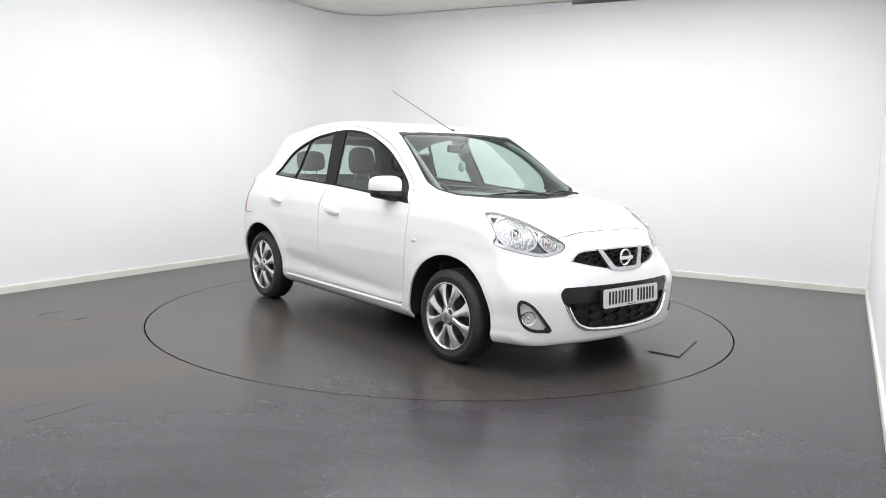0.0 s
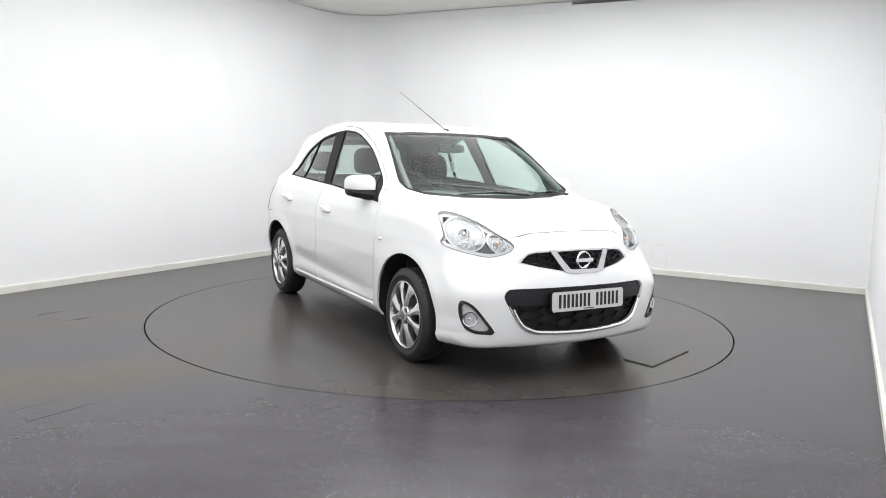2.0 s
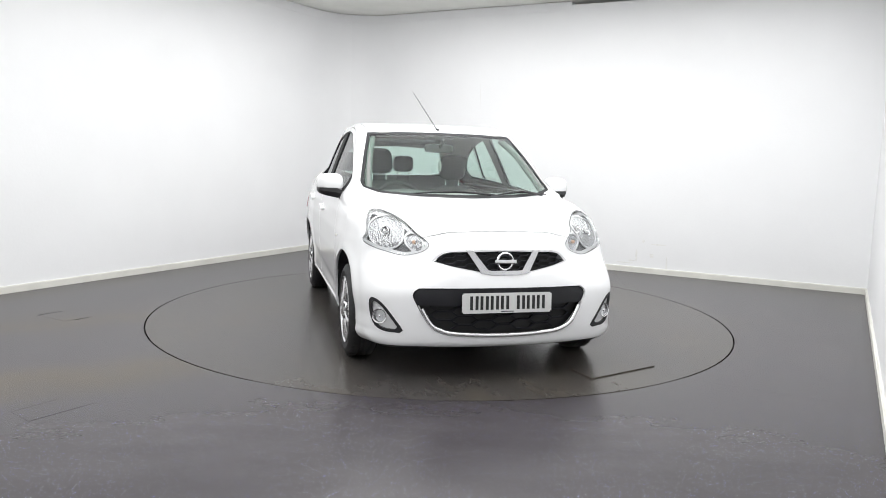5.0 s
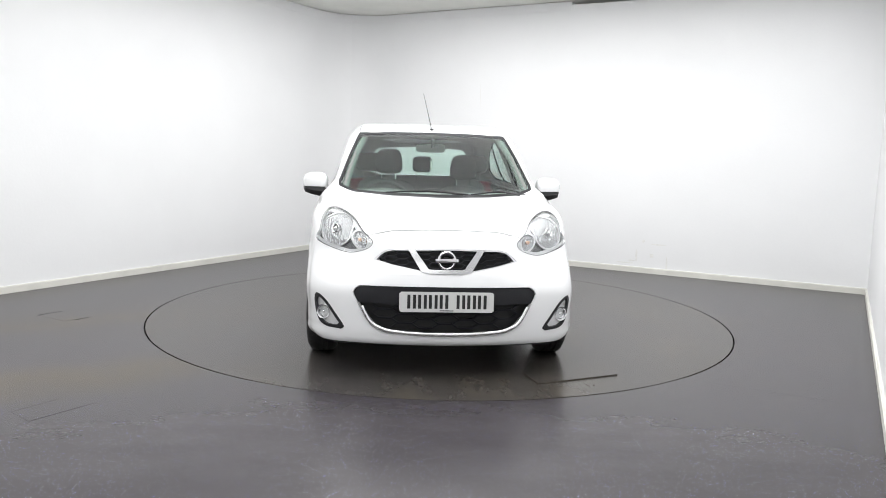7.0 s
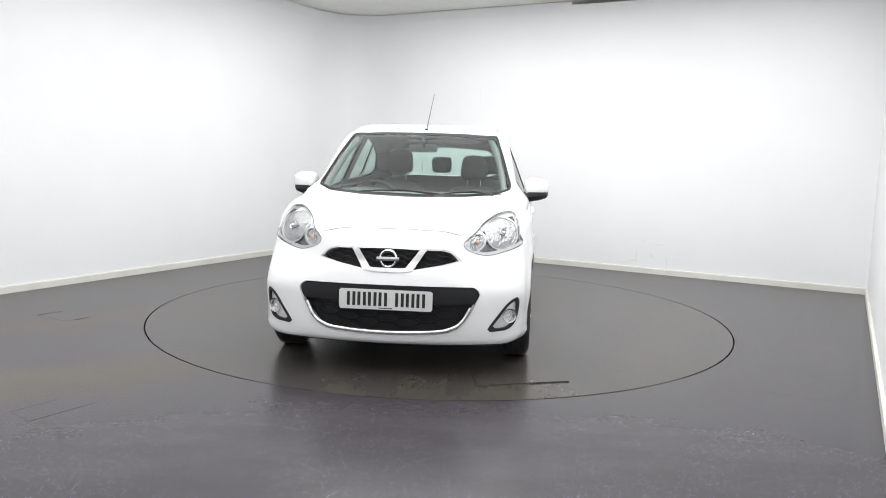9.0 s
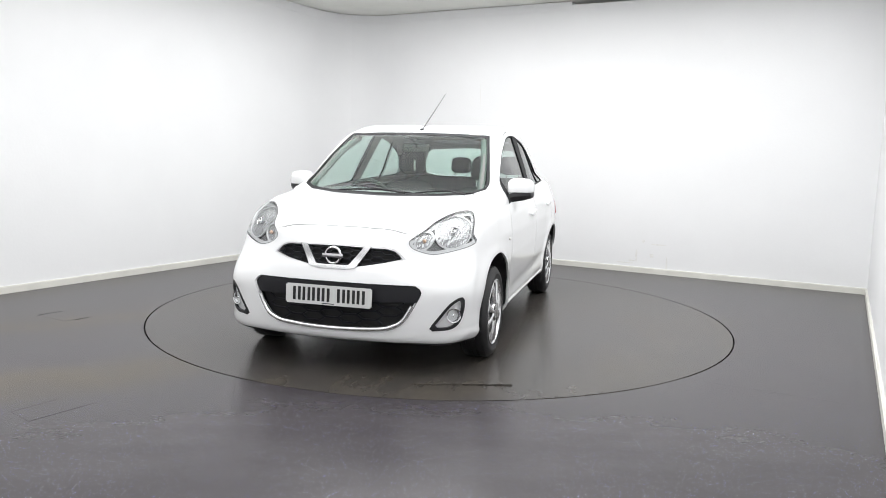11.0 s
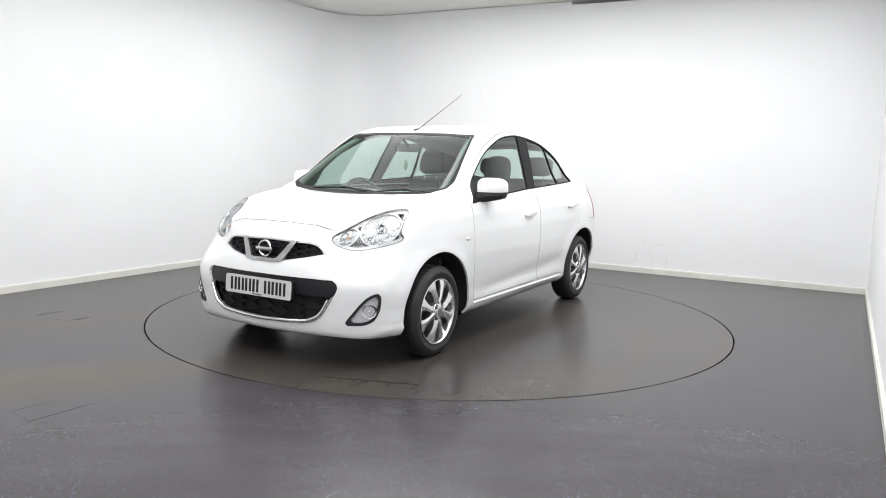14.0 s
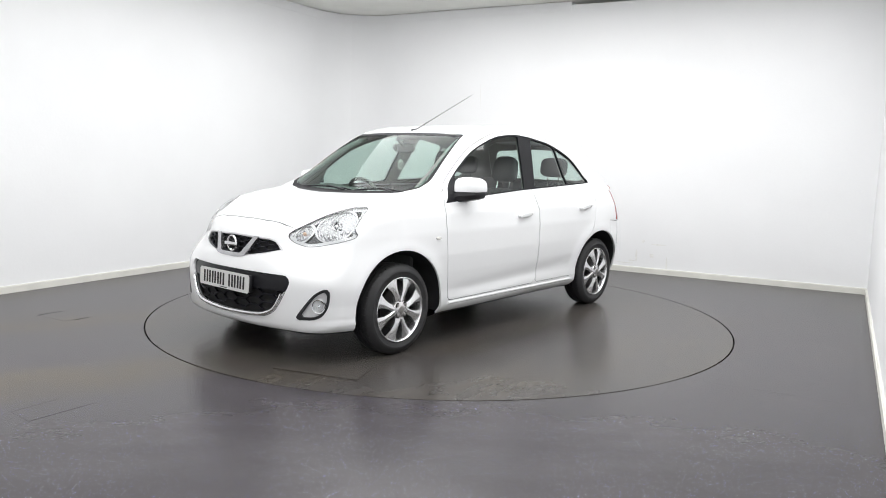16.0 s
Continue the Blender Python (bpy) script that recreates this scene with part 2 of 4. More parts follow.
def build_room():
    near_arc = ARC[0] + (Vector(FAR_END) - ARC[0]).normalized() * 0.02
    past_arc = ARC[-1] + (Vector(RIGHT_END) - ARC[-1]).normalized() * 0.02
    far = [FAR_END, tuple(near_arc)] + [tuple(p) for p in ARC[:9]]
    d, n = inward(CORNER, RIGHT_END)
    split = Vector(CORNER) + d * 3.123
    right = [tuple(p) for p in ARC[8:]] + [tuple(past_arc), tuple(split)]
    ribbon(far, 0, 3.048, 0.15, M_WALL, "wall_west", "smooth white painted studio wall with rounded corner", "wall")
    ribbon(right, 0, 3.048, 0.15, M_WALL, "wall_north", "smooth white painted studio wall", "wall")
    ribbon([tuple(split), RIGHT_END], 0, 3.008, 0.15, M_WALL, "wall_north_2", "smooth white painted wall, slightly lower", "wall")
    ribbon([RIGHT_END, NEAR_END], 0, CEIL, 0.15, M_WALL, "wall_east", "white painted side wall", "wall")
    ribbon([NEAR_END, FAR_END], 0, CEIL, 0.15, M_WALL, "wall_south", "plain white wall", "wall")
    # shallow band along the wall heads
    ribbon(shifted(far, 0.006), 2.945, 3.042, 0.006, M_WALL, "trim", "white painted strip along the wall head", "trim")
    ribbon(shifted(right, 0.006), 2.945, 3.042, 0.006, M_WALL, "trim", "white painted strip along the wall head", "trim")
    # skirting boards
    for pts, nm in ((far, "baseboard"), (right + [RIGHT_END], "baseboard"), ([RIGHT_END, NEAR_END], "baseboard")):
        ribbon(shifted(pts, 0.018), 0, 0.054, 0.018, M_SKIRT, nm, "cream painted skirting board, worn", "skirting")
        ribbon(shifted(pts, 0.011), 0.054, 0.062, 0.011, M_SKIRT, nm, "rounded top edge of the cream skirting", "skirting")
    bm = prism([(-9, -9), (8, -9), (8, 7), (-9, 7)], CEIL, CEIL + 0.1)
    tagged(part("ceiling", bm, M_CEIL, None, smooth=False), "pale grey painted ceiling", "ceiling", kind="structure")
    # floor with a round opening for the turntable
    bm = bmesh.new()
    n = 128
    hole = [bm.verts.new(((RING + 0.011) * math.cos(k * math.tau / n), (RING + 0.011) * math.sin(k * math.tau / n), 0)) for k in range(n)]
    rim = []
    for k in range(n):
        c, s = math.cos(k * math.tau / n), math.sin(k * math.tau / n)
        f = 9.0 / max(abs(c), abs(s))
        rim.append(bm.verts.new((c * f, s * f, 0)))
    low = [bm.verts.new((v.co.x, v.co.y, -0.04)) for v in hole]
    for k in range(n):
        j = (k + 1) % n
        bm.faces.new((hole[k], rim[k], rim[j], hole[j]))
        bm.faces.new((low[k], hole[k], hole[j], low[j]))
    tagged(part("floor", bm, M_FLOOR, None, smooth=False), "dark grey speckled vinyl floor with worn brownish bands", "floor", kind="structure")
    # stretches where the joint round the turntable is packed with dirt
    for a0, a1 in ((-119, -87), (-59, -49)):
        arc = [radians(a0 + (a1 - a0) * k / 12) for k in range(13)]
        outer = [((RING + 0.0105) * math.cos(a), (RING + 0.0105) * math.sin(a)) for a in arc]
        inner = [((RING + (0.010 if k in (0, 12) else 0.0035)) * math.cos(a), (RING + (0.010 if k in (0, 12) else 0.0035)) * math.sin(a)) for k, a in enumerate(arc)]
        tagged(part("joint_dirt", prism(outer + inner[::-1], -0.02, -0.0015), M_FLOOR, None, smooth=False), "dirt packed into the joint round the turntable", "dirt", kind="structure")
    bm = prism([(2.6 * math.cos(k * math.tau / 32), 2.6 * math.sin(k * math.tau / 32)) for k in range(32)], -0.08, -0.041)
    tagged(part("turntable_pit", bm, M_DARK, None, smooth=False), "dark pit under the turntable", "pit", kind="structure")


def build_floor_marks():
    """Cover plates let into the floor, a welded vinyl joint, scuffs on the wall and bits of grit."""
    for poly, slots, wide, lab in (([(-2.976, -0.532), (-2.867, -0.376), (-2.583, -0.541), (-2.688, -0.706)], (((-2.976, -0.532), (-2.867, -0.376)), ((-2.641, -0.654), (-2.583, -0.541))), .004, "grey vinyl-covered floor hatch beside the turntable"),
                                   ([(-2.010, -2.563), (-1.881, -2.361), (-1.672, -2.387), (-1.863, -2.680)], (((-2.010, -2.563), (-1.881, -2.361)), ((-1.863, -2.680), (-1.711, -2.446))), .0007, "flush grey floor hatch, worn")):
        hatch = tagged(part("floor_hatch", prism(poly, .0002, .0006), M_FLOOR, None, smooth=False), lab, "hatch", kind="thing")
        for a, b in slots:
            a, b = Vector(a), Vector(b)
            n = Vector((a.y - b.y, b.x - a.x)).normalized() * wide
            part("slot", prism([tuple(q) for q in (a - n, b - n * .6, b + n * .6, a + n)], .0004, .0014), M_DARK if wide > .002 else M_WELD, hatch, "dark finger slot", smooth=False)
    pts = [Vector((1.424, -1.709)), Vector((1.725, -1.876)), Vector((2.212, -2.110)), Vector((2.347, -2.166))]
    bm = bmesh.new()
    for a, b in zip(pts, pts[1:]):
        d = (b - a).normalized()
        n = Vector((-d.y, d.x)) * .0010
        for lo, hi in ((0.0003, .0014),):
            v = [bm.verts.new((p.x, p.y, hi)) for p in (a + n, a - n, b - n, b + n)]
            bm.faces.new(v)
    tagged(part("vinyl_joint", bm, M_WELD, None, smooth=False), "welded joint in the vinyl floor", "floor joint", kind="structure")
    rnd = random.Random(5)
    for x, y in ((2.173, -1.430), (2.188, -1.412), (1.007, -2.489), (-2.130, -2.029)):
        b = bmesh.new()
        bmesh.ops.create_icosphere(b, subdivisions=1, radius=.008)
        for v in b.verts:
            v.co = Vector((v.co.x * rnd.uniform(.7, 1.6), v.co.y * rnd.uniform(.6, 1.2), abs(v.co.z) * .4 + .0005))
        tagged(part("grit", b, M_DARK if x > 0 else M_WALL, None), "small crumb of grit on the vinyl floor", "grit", "grit on the floor")
    d, n = inward(CORNER, RIGHT_END)
    d3, n3 = Vector((d.x, d.y, 0)), Vector((n.x, n.y, 0))
    for s0, z, w, h in ((3.98, .13, .05, .012), (4.03, .19, .015, .09), (4.26, .33, .10, .010), (4.37, .12, .012, .10), (4.20, .20, .03, .03), (4.10, .36, .02, .02), (3.9, .10, .12, .008), (2.0, 2.0, .004, .22)):
        c = Vector((CORNER[0], CORNER[1], z)) + d3 * s0 + n3 * .0008
        b = bmesh.new()
        ring = []
        for k in range(14):
            a = k * math.tau / 14
            r = rnd.uniform(.6, 1.0)
            ring.append(b.verts.new(c + d3 * (w * r * math.cos(a)) + Vector((0, 0, h * r * math.sin(a)))))
        b.faces.new(ring)
        tagged(part("wall_scuff", b, M_SCUFF, None, smooth=False), "faint grey scuff on the white wall", "scuff", kind="structure")


build_room()
build_floor_marks()
# ---- the car's outer skin: one smooth hull, cut into its panels ----
PROFILE = [(1.78, .182), (1.872, .188), (1.932, .210), (1.949, .262), (1.953, .36), (1.951, .50), (1.932, .59), (1.902, .66), (1.877, .73), (1.843, .80), (1.779, .85), (1.642, .905),
           (1.45, .950), (1.25, .980), (1.09, 1.0), (1.0, 1.035), (.88, 1.108), (.70, 1.225), (.50, 1.345), (.38, 1.408), (.25, 1.450), (.05, 1.485), (-.2, 1.504), (-.5, 1.506),
           (-.85, 1.488), (-1.15, 1.452), (-1.35, 1.415), (-1.42, 1.35), (-1.515, 1.17), (-1.635, 1.0), (-1.70, .85), (-1.735, .68), (-1.74, .5), (-1.70, .33), (-1.6, .22), (-1.2, .2), (0, .19), (1.2, .17)]
WHEEL_X, WHEEL_Z, ARCH = 1.225, 0.287, 0.371


def sd_poly(P, poly):
    """Signed distance of points P (n, 2) to a closed polygon."""
    V = np.array(poly, float)
    d = np.full(len(P), 1e9)
    sign = np.ones(len(P))
    for i in range(len(V)):
        a, b = V[i], V[i - 1]
        e, w = b - a, P - a
        t = np.clip((w @ e) / max(e @ e, 1e-12), 0, 1)
        q = w - t[:, None] * e
        d = np.minimum(d, (q * q).sum(1))
        c1, c2, c3 = P[:, 1] >= a[1], P[:, 1] < b[1], e[0] * w[:, 1] > e[1] * w[:, 0]
        sign[(c1 & c2 & c3) | (~c1 & ~c2 & ~c3)] *= -1
    return sign * np.sqrt(d)


def make_table():
    gx, gz = np.arange(-2.1, 2.3, 0.01), np.arange(-0.1, 1.8, 0.01)
    X, Z = np.meshgrid(gx, gz, indexing="ij")
    s = sd_poly(np.stack([X.ravel(), Z.ravel()], 1), spline(PROFILE, 4, True)).reshape(X.shape)
    return s


TABLE = make_table()


def profile_at(x, z):
    u, v = np.clip((x + 2.1) / 0.01, 0, TABLE.shape[0] - 2.001), np.clip((z + 0.1) / 0.01, 0, TABLE.shape[1] - 2.001)
    i, j = u.astype(int), v.astype(int)
    a, b = u - i, v - j
    return (TABLE[i, j] * (1 - a) + TABLE[i + 1, j] * a) * (1 - b) + (TABLE[i, j + 1] * (1 - a) + TABLE[i + 1, j + 1] * a) * b


def smooth_step(x, a, b):
    t = np.clip((x - a) / (b - a), 0, 1)
    return t * t * (3 - 2 * t)


def half_width(x, z):
    w = np.interp(z, [.15, .20, .25, .30, .36, .48, .6, .75, .87, .95, 1.0, 1.2, 1.4, 1.5], [.72, .768, .800, .808, .807, .819, .826, .826, .812, .79, .770, .692, .609, .578])
    w = w - .09 * smooth_step(x, 1.45, 2.05) - .04 * smooth_step(-x, 1.3, 1.95)
    w = w - .017 * smooth_step(x, .80, 1.30) - .066 * smooth_step(x, 1.20, 1.65) * smooth_step(z, .42, .82)
    w = w + .013 * smooth_step(-x, .85, 1.20) * (1 - smooth_step(z, .75, 1.0))
    w = w + .035 * smooth_step(x, 1.40, 1.60) * (1 - smooth_step(z, .19, .29))
    w = w - .085 * smooth_step(z, .96, 1.10) * smooth_step(x, .15, 1.1) - .075 * smooth_step(z, 1.00, 1.14) * smooth_step(-x, .5, 1.5)
    w = w - .007 * np.exp(-((z - .375 + .055 * x) / .045) ** 2) * smooth_step(x, -1.0, -.6) * smooth_step(-x, -.85, -.5)
    for wx in (WHEEL_X, -WHEEL_X):
        r = np.hypot(x - wx, z - WHEEL_Z)
        w = w + .010 * np.exp(-((r - ARCH - .01) / .055) ** 2)
    return w


def hull(P):
    """Below zero inside the car's hull."""
    x, y, z = P[:, 0], np.abs(P[:, 1]), P[:, 2]
    k = np.interp(x, [-1.8, -1.4, -1.0, 0, .4, .7, 1.0, 1.2, 1.4, 1.6, 1.85], [-.10, -.08, -.05, .03, .16, .20, .16, .06, .10, .24, .32])
    crown = np.interp(x, [-1.5, -.5, .3, .6, 1.0, 1.3, 1.8], [.03, .03, .03, .02, .02, .055, .03])
    nose = .10 * smooth_step(y, .25, .72) * smooth_step(z, .48, .72) * smooth_step(x, 1.40, 1.64)
    a = profile_at(x + k * y * y + nose, z + crown * y * y)
    b = (y - half_width(x, z)) * 0.93
    r = np.interp(x, [-1.8, -1.4, -1.0, 1.2, 1.6, 1.9], [.18, .12, .09, .09, .12, .15])
    r = np.where(z > 1.0, np.minimum(r, .05 + .05 * smooth_step(z, 1.36, 1.46) + .03 * smooth_step(-x, 1.0, 1.5)), r)
    h = np.maximum(r - np.abs(a - b), 0)
    return np.maximum(a, b) + h * h / (4 * r)


def grad(P, fn=hull, e=0.012):
    g = np.empty_like(P)
    for i in range(3):
        d = np.zeros(3)
        d[i] = e
        g[:, i] = fn(P + d) - fn(P - d)
    return g / (2 * e)


def surface_net(cell=0.02):
    """Quads that lie on the hull."""
    gx, gy, gz = np.arange(-1.9, 2.1, cell), (np.arange(94) - 46.5) * cell, np.arange(0.10, 1.62, cell)
    X, Y, Z = np.meshgrid(gx, gy, gz, indexing="ij")
    F = hull(np.stack([X.ravel(), Y.ravel(), Z.ravel()], 1)).reshape(X.shape)
    n0, n1, n2 = F.shape
    S = F < 0
    acc, cnt = np.zeros((n0 - 1, n1 - 1, n2 - 1, 3)), np.zeros((n0 - 1, n1 - 1, n2 - 1))
    C = [(i, j, k) for i in (0, 1) for j in (0, 1) for k in (0, 1)]

    def sub(A, c):
        return A[c[0]:n0 - 1 + c[0], c[1]:n1 - 1 + c[1], c[2]:n2 - 1 + c[2]]
    for a in C:
        for b in C:
            if a < b and sum(abs(p - q) for p, q in zip(a, b)) == 1:
                fa, fb = sub(F, a), sub(F, b)
                m = (fa < 0) != (fb < 0)
                t = np.where(m, fa / np.where(m, fa - fb, 1), 0)
                for ax in range(3):
                    acc[..., ax] += np.where(m, a[ax] + t * (b[ax] - a[ax]), 0)
                cnt += m
    act = cnt > 0
    idx = -np.ones(act.shape, int)
    idx[act] = np.arange(act.sum())
    I, J, K = np.nonzero(act)
    P = acc[act] / cnt[act][:, None]
    V = np.stack([gx[I] + P[:, 0] * cell, gy[J] + P[:, 1] * cell, gz[K] + P[:, 2] * cell], 1)
    Q = []
    for ax in range(3):
        sl0, sl1 = [slice(None)] * 3, [slice(None)] * 3
        sl0[ax], sl1[ax] = slice(0, -1), slice(1, None)
        s0, s1 = S[tuple(sl0)], S[tuple(sl1)]
        o1, o2 = (ax + 1) % 3, (ax + 2) % 3
        e = np.argwhere(s0 != s1)
        e = e[(e[:, o1] > 0) & (e[:, o2] > 0) & (e[:, o1] < act.shape[o1]) & (e[:, o2] < act.shape[o2])]
        flip = s0[tuple(e.T)]
        c = [e.copy() for _ in range(4)]
        c[1][:, o1] -= 1
        c[2][:, o1] -= 1
        c[2][:, o2] -= 1
        c[3][:, o2] -= 1
        q = np.stack([idx[tuple(k.T)] for k in c], 1)
        q[~flip] = q[~flip][:, ::-1]
        Q.append(q)
    Q = np.concatenate(Q)
    E = np.concatenate([Q[:, [0, 1]], Q[:, [1, 2]], Q[:, [2, 3]], Q[:, [3, 0]]])
    for it in range(6):
        if it < 4:                 # relax, then back on to the hull
            s, n = np.zeros_like(V), np.zeros(len(V))
            np.add.at(s, E[:, 0], V[E[:, 1]])
            np.add.at(n, E[:, 0], 1)
            np.add.at(s, E[:, 1], V[E[:, 0]])
            np.add.at(n, E[:, 1], 1)
            V = 0.4 * V + 0.6 * s / n[:, None]
        g = grad(V)
        V = V - hull(V)[:, None] * g / np.maximum((g * g).sum(1), .2)[:, None]
    return V, Q


class Skin:
    """Faces on a shared list of points; cut() parts the faces along a line where a field is zero."""
    V = None

    def __init__(self, faces):
        self.faces = faces

    def cut(self, fn):
        """Returns (faces where fn < 0, the rest). fn takes points (n, 3)."""
        used = sorted({i for f in self.faces for i in f})
        val = {}
        for i, f in zip(used, fn(np.array([Skin.V[i] for i in used]))):
            val[i] = f if abs(f) > 1e-5 else 1e-5
        made, ins, out = {}, [], []
        for face in self.faces:
            s = [val[i] for i in face]
            if min(s) > 0:
                out.append(face)
                continue
            if max(s) < 0:
                ins.append(face)
                continue
            a, b = [], []
            for k, i in enumerate(face):
                j = face[(k + 1) % len(face)]
                (a if val[i] < 0 else b).append(i)
                if (val[i] < 0) != (val[j] < 0):
                    key = (min(i, j), max(i, j))
                    if key not in made:
                        t = val[i] / (val[i] - val[j])
                        Skin.V.append(Skin.V[i] * (1 - t) + Skin.V[j] * t)
                        made[key] = len(Skin.V) - 1
                    a.append(made[key])
                    b.append(made[key])
            if len(a) > 2:
                ins.append(a)
            if len(b) > 2:
                out.append(b)
        return Skin(ins), Skin(out)

    def seam(self, fn, half=0.0025):
        """Parts the faces along fn = 0 with a narrow gap: (inside, outside, gap)."""
        wide = half if callable(half) else (lambda P: half)
        ins, rest = self.cut(lambda P: fn(P) + wide(P))
        gap, out = rest.cut(lambda P: fn(P) - wide(P))
        return ins, out, gap

    def __add__(self, other):
        return Skin(self.faces + other.faces)

    def islands(self):
        """The pieces that hang together, each as a skin of its own."""
        root = {}

        def find(i):
            while root.setdefault(i, i) != i:
                i = root[i]
            return i
        for f in self.faces:
            a = find(f[0])
            for i in f[1:]:
                root[find(i)] = a
        groups = {}
        for f in self.faces:
            groups.setdefault(find(f[0]), []).append(f)
        return [Skin(g) for g in groups.values()]

    def mesh(self, name, material, rim=0.014, push=0.0):
        """A mesh of the faces, moved along the normals by push, with its edges folded inwards by rim."""
        used = sorted({i for f in self.faces for i in f})
        at = {i: k for k, i in enumerate(used)}
        P = np.array([Skin.V[i] for i in used])
        g = grad(P)
        N = g / np.linalg.norm(g, axis=1)[:, None]
        P = P + N * push
        F = [[at[i] for i in f] for f in self.faces]
        verts, normals = [Vector(p) for p in P], [Vector(n) for n in N]
        if rim:
            count = {}
            for f in F:
                for k in range(len(f)):
                    a, b = f[k], f[(k + 1) % len(f)]
                    count.setdefault((min(a, b), max(a, b)), []).append((a, b))
            for key, uses in count.items():
                if len(uses) == 1:
                    a, b = uses[0]
                    A, B = verts[a], verts[b]
                    if (A - B).length < 1e-6:
                        continue
                    side = (B - A).cross(normals[a]).normalized()
                    k = len(verts)
                    verts += [A, B, B - normals[b] * rim, A - normals[a] * rim]
                    normals += [side] * 4
                    F.append([k + 1, k, k + 3, k + 2])
        return mesh_from(name, verts, F, material, True, normals)


def poly_field(points, axes, where, per=0, closed=True):
    """A field for cut(): signed distance to a polygon drawn in two axes, far outside where() is false."""
    poly = spline(points, per, True) if per else points

    def fn(P):
        Q = P @ np.array(axes, float).T
        d = sd_poly(Q, poly)
        return np.where(where(P), d, np.maximum(np.abs(d), 0.05))
    return fn


SIDE = ((1, 0, 0), (0, 0, 1))
FRONT = ((0, 1, 0), (0, 0, 1))
PLAN = ((1, 0, 0), (0, 1, 0))
TOPLINE = [(.735, 1.005), (.69, 1.05), (.502, 1.20), (.315, 1.31), (.045, 1.399), (-.19, 1.427), (-.34, 1.424), (-.53, 1.401), (-.75, 1.360), (-1.015, 1.262), (-1.165, 1.14)]
CURVE = [tuple(p) for p in spline(TOPLINE, 4)]
DLO = [(.793, .940)] + CURVE + [(-1.195, 1.080), (-1.18, 1.054), (-.572, 1.029), (-.12, 1.010), (.347, .981)]


def raised(points, by):
    """The window line moved outwards, for the door edges above it."""
    out = []
    for i, p in enumerate(points):
        a, b = points[max(i - 1, 0)], points[min(i + 1, len(points) - 1)]
        d = np.array(b) - np.array(a)
        d = d / np.hypot(*d)
        out.append((p[0] + d[1] * by, p[1] - d[0] * by))
    return out



